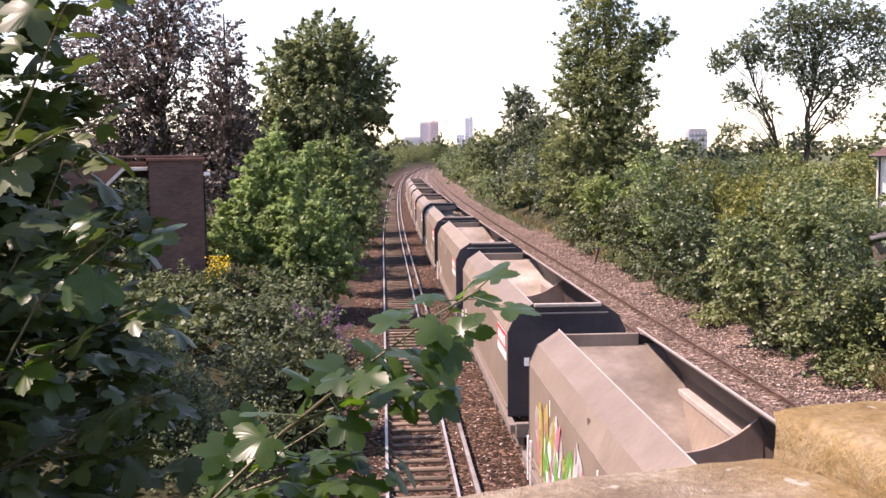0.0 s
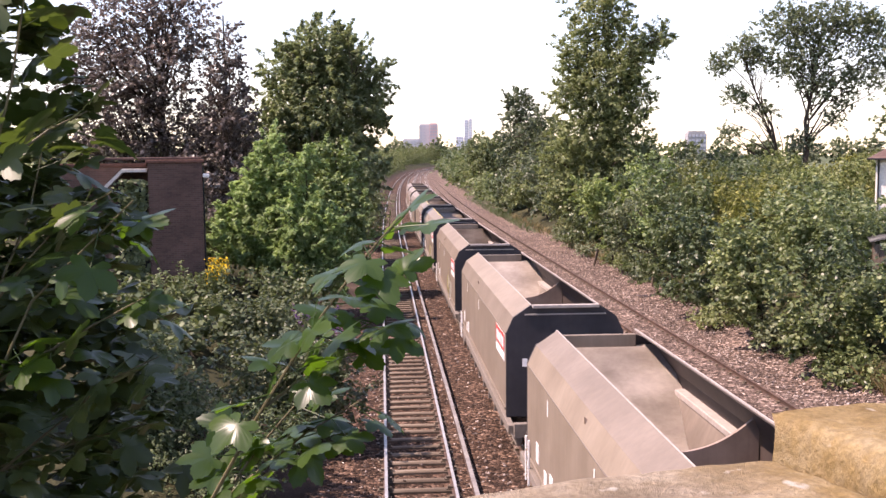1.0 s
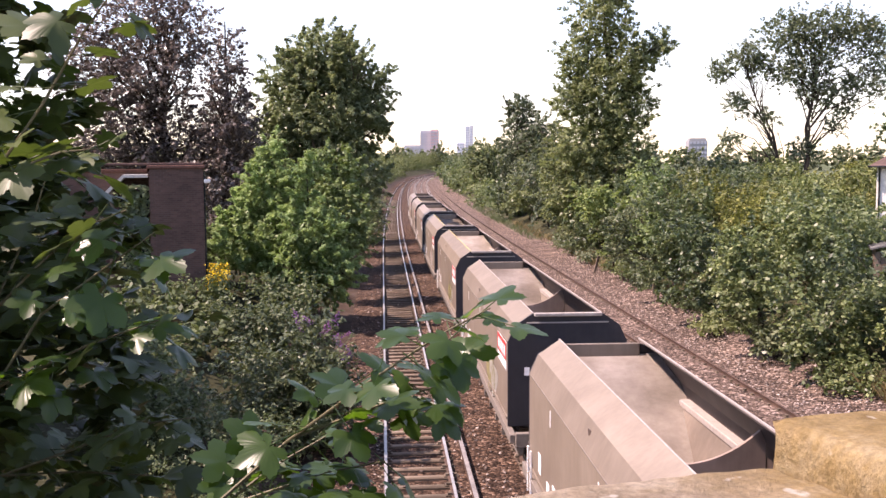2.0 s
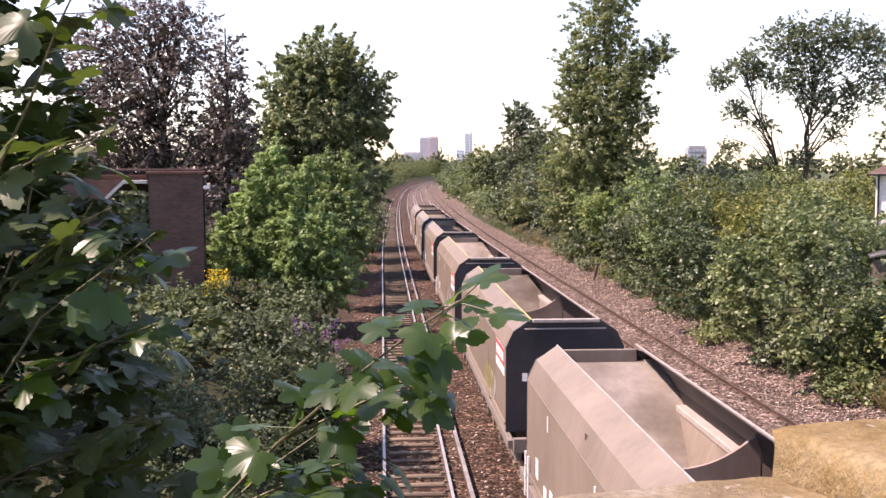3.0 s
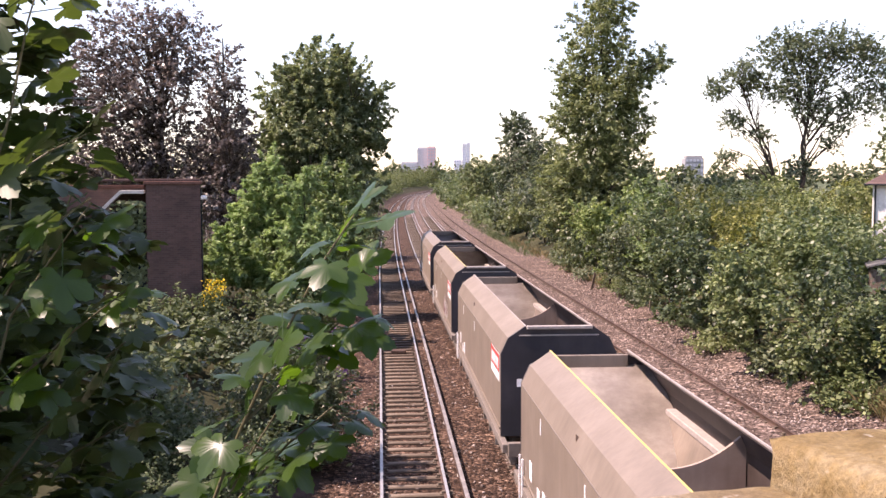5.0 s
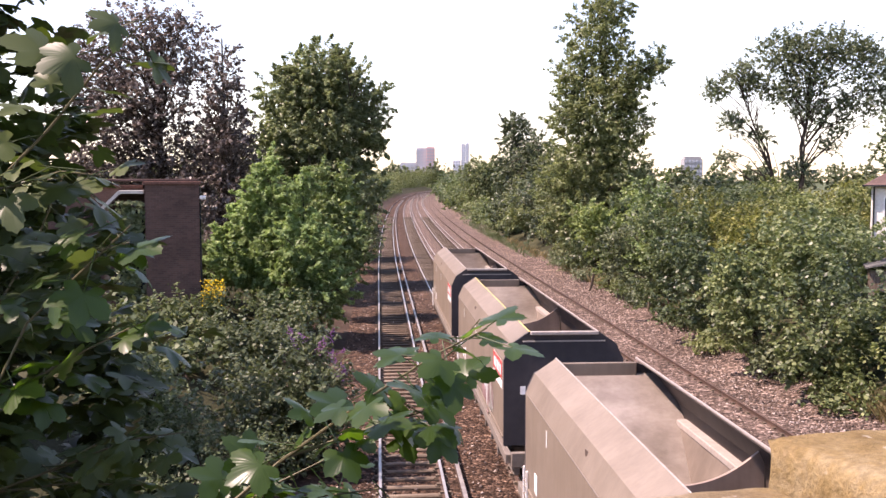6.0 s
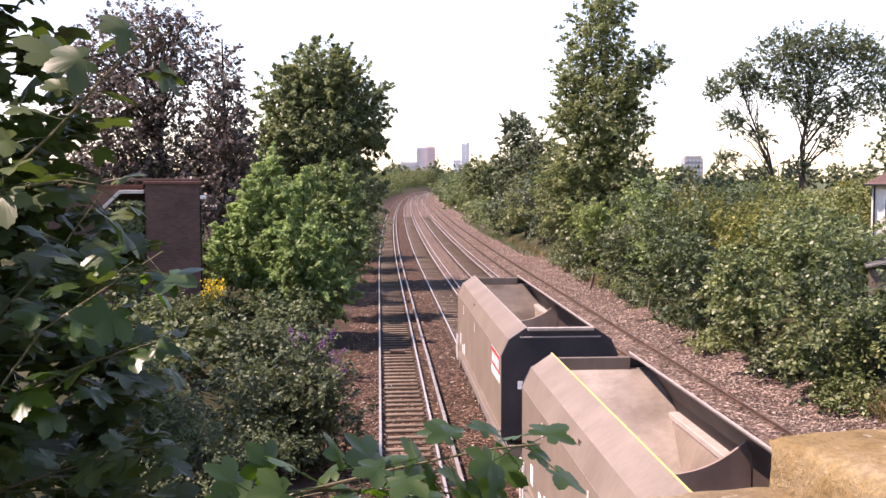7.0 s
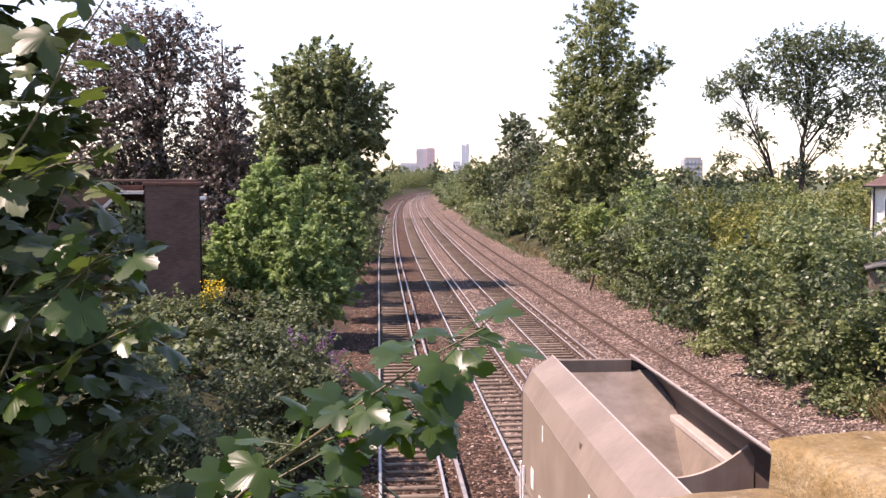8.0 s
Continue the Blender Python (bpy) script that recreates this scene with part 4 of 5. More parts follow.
# ---- bridge parapet under the camera ----
def rough_block(bm, x0, x1, y0, y1, z0, z1, amp, seed, step=0.02):
    """A worn stone: a finely divided block whose faces and edges are eaten away."""
    nx, ny, nz = (max(2, int((b - a) / step)) for a, b in ((x0, x1), (y0, y1), (z0, z1)))
    grid = {}

    def vert(i, j, k):
        key = (i, j, k)
        if key not in grid:
            p = Vector((x0 + (x1 - x0) * i / nx, y0 + (y1 - y0) * j / ny, z0 + (z1 - z0) * k / nz))
            c = Vector((0, 0, 0))
            near = sum((i in (0, nx), j in (0, ny), k in (0, nz)))
            s = Vector(((-1 if i == 0 else 1 if i == nx else 0), (-1 if j == 0 else 1 if j == ny else 0), (-1 if k == 0 else 1 if k == nz else 0)))
            q = p * 14 + Vector((seed, 0, 0))
            bite = amp * (0.35 * noise.noise(q) + 0.5 * noise.noise(q * 0.35) + 0.2 * noise.noise(q * 2.7) - (0.45 if near > 1 else 0))
            grid[key] = bm.verts.new(p + s.normalized() * bite)
        return grid[key]

    for j in range(ny):
        for i in range(nx):
            for k in (0, nz):
                bm.faces.new((vert(i, j, k), vert(i + 1, j, k), vert(i + 1, j + 1, k), vert(i, j + 1, k)))
    for k in range(nz):
        for i in range(nx):
            for j in (0, ny):
                bm.faces.new((vert(i, j, k), vert(i + 1, j, k), vert(i + 1, j, k + 1), vert(i, j, k + 1)))
        for j in range(ny):
            for i in (0, nx):
                bm.faces.new((vert(i, j, k), vert(i, j + 1, k), vert(i, j + 1, k + 1), vert(i, j, k + 1)))
    for f in bm.faces:
        f.smooth = True
    return bm


par = tagged(new("bridge_parapet"), "weathered sandstone bridge parapet with yellow lichen", "parapet", kind="structure")
par.matrix_basis = pose(0, 0.60, 0, 0, 0, 19)
part("coping_stone", rough_block(bmesh.new(), -0.9, 0.327, -0.22, 0.11, EYE_Z - 0.45, EYE_Z - 0.249, 0.012, 3, 0.012), M_STONE, par, "pale sandy coping stone")
part("raised_stone", rough_block(bmesh.new(), 0.331, 1.6, -0.22, 0.13, EYE_Z - 0.45, EYE_Z - 0.216, 0.014, 9, 0.012), M_STONE, par, "ochre lichen-covered raised coping stone")
part("wall", boxed(-16, 20, -0.30, 0.06, 4.9, EYE_Z - 0.455), M_COURSES, par, "brown brick parapet wall")
for k in range(12):
    for x in (-0.905 - 1.2 * (k + 1), 1.605 + 1.2 * k):
        part("coping_stone", boxed(x, x + 1.19, -0.22, 0.11, EYE_Z - 0.45, EYE_Z - 0.24, bevel=0.012), M_STONE, par, "pale sandy coping stone")
deck = part("bridge_deck", boxed(-16, 20, -9, 0.10, 4.55, 4.895), M_MORTAR)
deck.matrix_basis = par.matrix_basis
tagged(deck, "old masonry bridge deck over the railway", "bridge", kind="structure")


# ---- hopper wagons ----
LEN = 12.7
OUT = [(-1.38, 1.22), (-1.38, 3.05), (-1.21, 3.42), (-0.80, 3.70)]
INN = [(-1.34, 1.24), (-1.34, 3.03), (-1.18, 3.38), (-0.79, 3.655)]


def strip(a, b, ai, bi, y0, y1):
    """A plate between two section points with its own thickness."""
    return prism(bmesh.new(), [a, b, bi, ai], y0, y1)


def wagon_wheel():
    bm = bmesh.new()
    tube(bm, (-0.055, 0, 0), (0.055, 0, 0), 0.42, 0.42, 24)
    tube(bm, (-0.085, 0, 0), (-0.056, 0, 0), 0.46, 0.46, 24)
    tube(bm, (0.056, 0, 0), (0.16, 0, 0), 0.10, 0.09, 10)
    return mesh_of(bm, "wheel", M_FRAME)


WHEEL = wagon_wheel()


def hopper_wagon():
    th = thing("hopper_wagon", pose(0, 0, 0), "empty taupe bogie coal hopper wagon with a dark end", "railway wagon", "wagons of the goods train")
    for s in (-1, 1):
        f = lambda p: (p[0] * -s, p[1])
        for (i, nm) in ((0, "side_panel"), (1, "shoulder_panel"), (2, "top_panel")):
            part(nm, strip(f(OUT[i]), f(OUT[i + 1]), f(INN[i]), f(INN[i + 1]), 0.06, LEN - 0.06), M_SIDE, th)
        part("top_edge", boxed(min(0.777 * s, 0.803 * s), max(0.777 * s, 0.803 * s), 0.0, LEN, 3.675, 3.706), M_RIM, th, "bare steel edge strip")
        # Thin dark sheets just inside the walls darken the hopper's inner faces.
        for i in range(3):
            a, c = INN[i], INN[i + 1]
            part("liner", strip(f((a[0] + 0.006, a[1])), f((c[0] + 0.006, c[1])), f((a[0] + 0.016, a[1] - 0.004)), f((c[0] + 0.016, c[1] - 0.004)), 0.07, LEN - 0.07), M_LINER, th, "dark brown inner lining")
        part("seam_strip", boxed(min(1.376 * s, 1.392 * s), max(1.376 * s, 1.392 * s), 0.06, LEN - 0.06, 3.025, 3.045), M_FRAME, th, "thin dark seam along the shoulder")
        part("bottom_rib", boxed(min(1.376 * s, 1.41 * s), max(1.376 * s, 1.41 * s), 0.06, LEN - 0.06, 1.225, 1.285, bevel=0.006), M_SIDE, th)
        for y in (LEN - 0.16, LEN - 0.52):
            part("ladder_rail", boxed(min(1.40 * s, 1.44 * s), max(1.40 * s, 1.44 * s), y, y + 0.05, 0.72, 1.62, bevel=0.006), M_WHITE, th, "white ladder upright")
        for z in (0.82, 1.08, 1.34):
            part("ladder_rung", boxed(min(1.41 * s, 1.435 * s), max(1.41 * s, 1.435 * s), LEN - 0.50, LEN - 0.13, z, z + 0.03), M_FRAME, th)
        part("hand_brake_wheel", tube(bmesh.new(), (1.40 * s, LEN - 1.9, 0.9), (1.47 * s, LEN - 1.9, 0.9), 0.2, 0.2, 14), M_FRAME, th)
        part("brake_rod", tube(bmesh.new(), (1.2 * s, 2.6, 0.55), (1.2 * s, LEN - 2.6, 0.5), 0.03, 0.03, 6), M_FRAME, th)
        sole = part("solebar", boxed(min(1.28 * s, 1.42 * s), max(1.28 * s, 1.42 * s), -0.7, LEN + 0.7, 0.86, 1.06, bevel=0.01), M_FRAME, th, "dusty longitudinal frame beam")
        for k in range(9):
            part("bracket", boxed(min(1.30 * s, 1.40 * s), max(1.30 * s, 1.40 * s), 0.9 + k * 1.35, 1.0 + k * 1.35, 0.62, 0.86), M_FRAME, sole)
    section = [(-1.38, 1.08), (-1.38, 3.05), (-1.21, 3.42), (-0.80, 3.70), (0.80, 3.70), (1.21, 3.42), (1.38, 3.05), (1.38, 1.08)]
    near = part("end_plate", prism(bmesh.new(), section, -0.02, 0.055), M_NAVY, th, "dark blue-black end plate")
    part("end_rail", boxed(-0.78, 0.78, -0.14, -0.03, 3.64, 3.72, bevel=0.012), M_RIM, near, "pale steel top rail")
    part("end_rail", boxed(-0.95, 0.95, -0.05, -0.022, 3.47, 3.50), M_RIM, near, "thin steel rail")
    part("data_plate", boxed(-1.0, -0.88, -0.028, -0.021, 2.26, 2.45), M_WHITE, near, "small white data plate")
    part("end_bar", boxed(-0.84, 1.2, -0.03, -0.021, 2.28, 2.295), M_FRAME, near)
    far = part("end_plate", prism(bmesh.new(), [(x, min(z, 3.60)) for x, z in section], LEN - 0.055, LEN + 0.02), M_NAVY, th, "dark blue-black end plate")
    part("end_rail", boxed(-0.775, 0.775, LEN - 0.14, LEN - 0.06, 3.36, 3.62, bevel=0.012), M_SIDE, far, "pale steel top rail")
    # sloping hopper floors: two bays either side of a dipped divider
    mid = 7.5
    wide, deep = 1.32, 1.25
    for y0, y1, nm in ((LEN - 0.07, mid + 0.1, "slope_sheet"), (0.07, 4.6, "slope_sheet")):
        bm = bmesh.new()
        top, low = 3.40, deep
        rows = []
        for k in range(13):
            t = k / 12
            z = top + (low - top) * t
            hw = 0.82 if z > 3.62 else (0.80 + (3.655 - z) / 0.275 * 0.38 if z > 3.38 else (1.18 + (3.38 - z) / 0.35 * 0.15 if z > 3.03 else wide))
            y = y0 + (y1 - y0) * t
            rows.append([bm.verts.new((x * hw, y, z)) for x in (-1, -0.5, 0, 0.5, 1)])
        for a, b in zip(rows, rows[1:]):
            for i in range(4):
                bm.faces.new((a[i], a[i + 1], b[i + 1], b[i]))
        bmesh.ops.solidify(bm, geom=bm.faces, thickness=0.02)
        part(nm, bm, M_INSIDE, th, "scuffed sloping steel floor")
    bm = bmesh.new()
    a, b = [], []
    for k in range(25):
        x = -1.30 + 2.6 * k / 24
        z = 3.34 - 0.56 * (1 - (abs(x) / 1.3) ** 2.2)
        for lst, y in ((a, mid - 0.03), (b, mid + 0.03)):
            lst.append((bm.verts.new((x, y, z)), bm.verts.new((x, y, 1.1))))
    for k in range(24):
        for lst in (a, b):
            bm.faces.new((lst[k][0], lst[k + 1][0], lst[k + 1][1], lst[k][1]))
        bm.faces.new((a[k][0], a[k + 1][0], b[k + 1][0], b[k][0]))
    part("divider", bm, M_DIVIDER, th, "steel divider with a dipped top edge")
    for y0, y1 in ((mid + 0.04, LEN - 1.55), (1.55, 5.2)):
        for s in (-1, 1):
            part("wall_ledge", boxed(min(1.14 * s, 1.335 * s), max(1.14 * s, 1.335 * s), y0, y1, 2.72, 2.84, bevel=0.015), M_RIM, th, "pale ledge along the hopper wall")
            # Slopes of the near bay take the dark lining colour.
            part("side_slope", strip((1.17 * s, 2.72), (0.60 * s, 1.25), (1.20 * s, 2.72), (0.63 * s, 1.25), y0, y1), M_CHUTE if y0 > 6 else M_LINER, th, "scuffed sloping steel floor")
    part("hopper_floor", boxed(-1.3, 1.3, 3.6, mid + 1.5, 1.1, 1.24), M_INSIDE, th)
    part("centre_sill", boxed(-0.25, 0.25, -1.2, LEN + 1.2, 0.8, 1.07), M_FRAME, th)
    for y in (-0.75, LEN + 0.75):
        part("headstock", boxed(-1.3, 1.3, y - 0.08, y + 0.08, 0.8, 1.12, bevel=0.01), M_FRAME, th)
        for x in (-0.87, 0.87):
            e = 1 if y > 0 else -1
            bm = tube(bmesh.new(), (x, y + e * 0.08, 1.0), (x, y + e * 0.52, 1.0), 0.09, 0.09, 10)
            tube(bm, (x, y + e * 0.52, 1.0), (x, y + e * 0.57, 1.0), 0.23, 0.23, 14)
            part("buffer", bm, M_FRAME, th)
    for y in (1.1, LEN - 1.1):
        bm = boxed(-1.18, -1.02, y - 1.3, y + 1.3, 0.42, 0.72, bevel=0.03)
        box(bm, 1.02, 1.18, y - 1.3, y + 1.3, 0.42, 0.72, 0.03)
        box(bm, -1.0, 1.0, y - 0.25, y + 0.25, 0.45, 0.8)
        bogie = part("bogie", bm, M_FRAME, th, "brown dusty bogie")
        for dy in (-0.9, 0.9):
            for s in (-1, 1):
                piece("wheel", WHEEL, bogie, pose(0.7525 * s, y + dy, 0.42, 0, 0, 0 if s > 0 else 180))
    panel = part("logo_panel", boxed(-1.392, -1.383, 0.22, 1.9, 2.34, 2.98), M_WHITE, th, "white panel with a red field and pale bars")
    part("red_field", boxed(-1.398, -1.3925, 0.22, 1.9, 2.58, 2.98), M_RED, panel)
    for k in range(5):
        part("pale_bar", boxed(-1.402, -1.3985, 0.36 + k * 0.29, 0.55 + k * 0.29, 2.64, 2.88), M_WHITE, panel)
    part("dark_line", boxed(-1.398, -1.3925, 0.22, 1.9, 2.545, 2.57), M_FRAME, panel)
    for y in (6.4, 10.2):
        part("data_plate", boxed(-1.392, -1.383, y, y + 0.06, 2.62, 2.9), M_WHITE, th, "narrow white mark")
    for y, z in ((9.7, 1.32), (10.3, 1.2), (11.2, 1.45)):
        part("data_plate", boxed(-1.392, -1.383, y, y + 0.28, z, z + 0.36), M_WHITE, th, "white data plate")
    return th


def graffiti(th, bits):
    """Sprayed shapes on the wagon's flank: thin rounded strokes of paint."""
    for k, (y, z, h, w, lean, mat) in enumerate(bits):
        bm = bmesh.new()
        ring = []
        for i in range(14):
            a = 2 * math.pi * i / 14
            r = 1 + 0.18 * math.sin(3 * a + k)
            ring.append(bm.verts.new((-1.386 - 0.0006 * k, y + math.cos(a) * w * r + lean * math.sin(a) * h, z + math.sin(a) * h * r)))
        bm.faces.new(ring)
        bmesh.ops.solidify(bm, geom=bm.faces, thickness=0.003)
        part("graffiti_stroke", bm, mat, th)


GAP, FIRST = 16.0, 23.0
# metres run by the train, half second by half second
RUN = [0.65, 8.86, 16.51, 24.78, 32.75, 40.65, 48.6, 56.27, 64.45, 71.85, 80.1, 88.5, 96.87, 103.95, 112.35, 119.97, 128.47]
WAGONS = []
proto = hopper_wagon()
for k in range(-1, 8):
    w = proto if k == -1 else copy_thing(proto, pose(0, 0, 0))
    WAGONS.append((k, w))
for k, w in WAGONS:
    if k in (3, 4, 6):
        for c in w.children:
            if c.name.startswith("top_edge") and c.data.vertices[0].co.x < 0:
                c.data = c.data.copy()
                c.data.materials[0] = M_YELLOW
                tagged(c, "faded yellow edge strip")
spray = {-1: [M_GREEN, M_WHITE, M_PINK, M_YELLOW], 2: [M_FADED_YELLOW, M_FADED_YELLOW, M_PALE], 3: [M_FADED_YELLOW, M_FADED_YELLOW], 4: [M_PALE, M_PALE, M_FADED], 6: [M_FADED, M_FADED, M_WHITE]}
for k, w in WAGONS:
    if k in spray:
        g = random.Random(70 + k)
        big = k == -1
        y0, y1 = (6.9, 11.6) if big else (2.2, 4.4)
        bits = []
        for i in range(7 if big else 3):
            bits.append((y0 + (y1 - y0) * (i + 0.5) / (7 if big else 3), 1.9 if big else 1.6, 0.62 if big else 0.4, 0.55, g.uniform(-0.3, 0.3), spray[k][0] if i % 3 == 2 else M_PALE))
        for i in range(34 if big else 10):
            m = spray[k][i % len(spray[k])]
            bits.append((g.uniform(y0, y1), g.uniform(1.4, 2.5 if big else 2.0), g.uniform(0.2, 0.5), g.uniform(0.05, 0.22), g.uniform(-0.7, 0.7), m))
        graffiti(w, bits)
        tagged(w, "empty taupe coal hopper wagon with sprayed graffiti on its flank")


# ---- fence posts and litter along the line ----
POSTS = [(64, 13.9, 1.1, 12), (58, 14.4, 0.7, -8), (52, 14.5, 0.9, 4), (49.5, 14.6, 1.0, -3), (47.5, 14.6, 0.9, 6), (45.5, 14.7, 1.1, -4), (43.6, 14.7, 0.8, 5), (41.0, 14.8, 1.0, -6), (33, 15.4, 0.9, 8)]
for y, off, h, lean in POSTS:
    th = thing("fence_post", along(y, off, -0.15) @ pose(0, 0, 0, lean * 0.5, lean, 0), "short leaning weathered timber post by the bushes", "post", "posts along the cutting")
    part("post", boxed(-0.08, 0.08, -0.07, 0.07, -0.1, h + 0.1, bevel=0.015), M_POST, th)
th = thing("line_box", along(41.3, 0.75, -0.17), "small rusty box between the rails", "equipment box")
part("box", boxed(-0.32, 0.32, -0.16, 0.16, 0, 0.16, bevel=0.03), M_RUST, th)


def loose_stones():
    """Ballast stones lying proud of the bed, too many to count."""
    rng = np.random.default_rng(91)
    n = 26000
    y = 19 + 55 * rng.uniform(0, 1, n) ** 1.5
    off = rng.uniform(-1.5, 15.2, n)
    near = np.min(np.abs(off[:, None] - np.array(TRACKS)[None]), axis=1)
    keep = ((near > 0.88) | (rng.uniform(0, 1, n) < 0.12)) & ((off > 3.3) | (rng.uniform(0, 1, n) < 0.25))
    y, off = y[keep], off[keep]
    n = len(y)
    z = np.where(off > 12.6, np.interp(off, [12.6, 13.2, 13.8, 15.0, 16.5], [-0.17, -0.13, -0.05, 0.1, 0.7]), np.where(off < -1.5, np.interp(off, [-2.6, -1.5], [-0.06, -0.13]), -0.165))
    near = np.min(np.abs(off[:, None] - np.array(TRACKS)[None]), axis=1)
    z = np.where(near < 0.7, -0.165, z)
    c = np.array([on_line(a, b, d + 0.012) for a, b, d in zip(y, off, z)])
    s = rng.uniform(0.025, 0.06, (n, 1, 1))
    shape = np.array([[1, 0, 0], [0, 1, 0], [-1, 0, 0], [0, -1, 0], [0, 0, 1], [0, 0, -1]], dtype=float)
    v = shape[None] * (s * rng.uniform(0.6, 1.2, (n, 1, 3)) * np.array([1, 1, 0.8])) + rng.normal(size=(n, 6, 3)) * s * 0.25
    a = rng.uniform(0, 6.28, n)
    ca, sa = np.cos(a)[:, None], np.sin(a)[:, None]
    v = np.stack([v[:, :, 0] * ca - v[:, :, 1] * sa, v[:, :, 0] * sa + v[:, :, 1] * ca, v[:, :, 2]], 2) + c[:, None]
    tri = np.array([[0, 1, 4], [1, 2, 4], [2, 3, 4], [3, 0, 4], [1, 0, 5], [2, 1, 5], [3, 2, 5], [0, 3, 5]])
    f = (tri[None] + (np.arange(n) * 6)[:, None, None]).reshape(-1, 3)
    tagged(raw_part("ballast_stones", v.reshape(-1, 3), f, M_STONES), "loose pink-brown ballast stones between the tracks", "stones", kind="stuff")


loose_stones()


def tufts(name, label, spots, n, h, leaf, seed):
    rng = np.random.default_rng(seed)
    cs = []
    for (y, off, w, d, z) in spots:
        for _ in range(n):
            p = on_line(y + rng.uniform(-d, d), off + rng.uniform(-w, w), z)
            cs.append(p)
    c = np.array(cs)
    m = len(c)
    lean = rng.normal(size=(m, 3)) * 0.35
    lean[:, 2] = 1
    hh = (h * rng.uniform(0.5, 1.3, m))[:, None]
    side = rng.normal(size=(m, 3)) * 0.02
    side[:, 2] = 0
    v = np.stack([c - side, c + side, c + side * 0.6 + lean * hh * 0.6, c + lean * hh * np.array([1.4, 1.4, 1.0])], 1).reshape(-1, 3)
    f = np.arange(m * 4).reshape(m, 4)
    ob = raw_part(name, v, f, leaf)
    tagged(ob, label, "grass", kind="stuff")


tufts("dry_grass", "dry straw-coloured grass tufts by the ballast edge", [(28.6, 15.4, 0.8, 1.6, 0.05), (27, 15.6, 0.8, 1.5, 0.1), (32, 15.4, 0.4, 1.2, 0.1), (70, 14.9, 0.4, 6, 0), (100, 14.9, 0.6, 14, 0)], 330, 0.55, L_DRY, 51)
tufts("green_grass", "green weeds along the ballast edge", [(40, 15.2, 0.6, 4, 0.0), (50, 15.2, 0.5, 6, 0), (110, 14.2, 0.7, 20, 0), (140, 14, 0.8, 25, 0), (60, -3.1, 0.5, 20, 0.0), (34, -3.2, 0.5, 8, 0.0)], 700, 0.45, L_MID, 52)


# ---- sycamore leaning over the parapet ----
def sycamore_leaf(size, seed, fine=True):
    """A five-lobed toothed leaf, creased along its ribs, on a stalk along +y from the origin."""
    rng = random.Random(seed)
    lobes = [(-118, 0.56), (-60, 0.86), (0, 1.0), (60, 0.86), (118, 0.56)]
    pts = [(0.0, -0.04)]
    for k, (a, r) in enumerate(lobes):
        a += rng.uniform(-6, 6)
        r *= rng.uniform(0.88, 1.1)
        for da, q in () if not fine else ((-25, 0.66), (-22, 0.77), (-17, 0.78), (-13, 0.89), (-7, 0.90), (0, 1.0), (7, 0.90), (13, 0.89), (17, 0.78), (22, 0.77), (25, 0.66)):
            w = radians(a + da)
            pts.append((math.sin(w) * r * q, math.cos(w) * r * q))
        if not fine:
            for da, q in ((-22, 0.74), (-10, 0.89), (0, 1.0), (10, 0.89), (22, 0.74)):
                w = radians(a + da)
                pts.append((math.sin(w) * r * q, math.cos(w) * r * q))
        if k < 4:
            w = radians((a + lobes[k + 1][0]) / 2)
            pts.append((math.sin(w) * 0.57, math.cos(w) * 0.57))
    bm = bmesh.new()
    cup, droop, wave, ph = rng.uniform(-0.1, 0.3), rng.uniform(0.2, 0.65), rng.uniform(0.02, 0.06), rng.uniform(0, 6)

    def lift(x, y):
        a = math.atan2(x, y)
        r = math.hypot(x, y)
        return wave * r * math.sin(3 * a + ph) - 0.008 * r * math.cos(a * 6) + cup * abs(x) * 0.4 - droop * r * r * 0.45

    def at(x, y):
        return bm.verts.new((x * size * 0.62, (y + 0.15) * size * 0.62, lift(x, y) * size))

    c = at(0, 0.02)
    if not fine:
        ring = [at(x, y) for x, y in pts]
        for i in range(len(ring)):
            bm.faces.new((c, ring[i], ring[(i + 1) % len(ring)]))
        return bm
    inner = [at(x * 0.5, y * 0.5) for x, y in pts]
    ring = [at(x, y) for x, y in pts]
    n = len(ring)
    for i in range(n):
        bm.faces.new((c, inner[i], inner[(i + 1) % n])).smooth = True
        bm.faces.new((inner[i], ring[i], ring[(i + 1) % n])).smooth = True
        bm.faces.new((inner[i], ring[(i + 1) % n], inner[(i + 1) % n])).smooth = True
    tube(bm, (0, -size * 0.7, size * 0.08), (0, size * 0.08, 0), 0.012 * size, 0.010 * size, 4)
    return bm


LEAVES = [mesh_of(sycamore_leaf(1.0, 500 + k), "leaf", L_SYC) for k in range(6)]
LEAVES_SHADE = [mesh_of(sycamore_leaf(1.0, 600 + k), "leaf", L_SYC_SHADE) for k in range(6)]


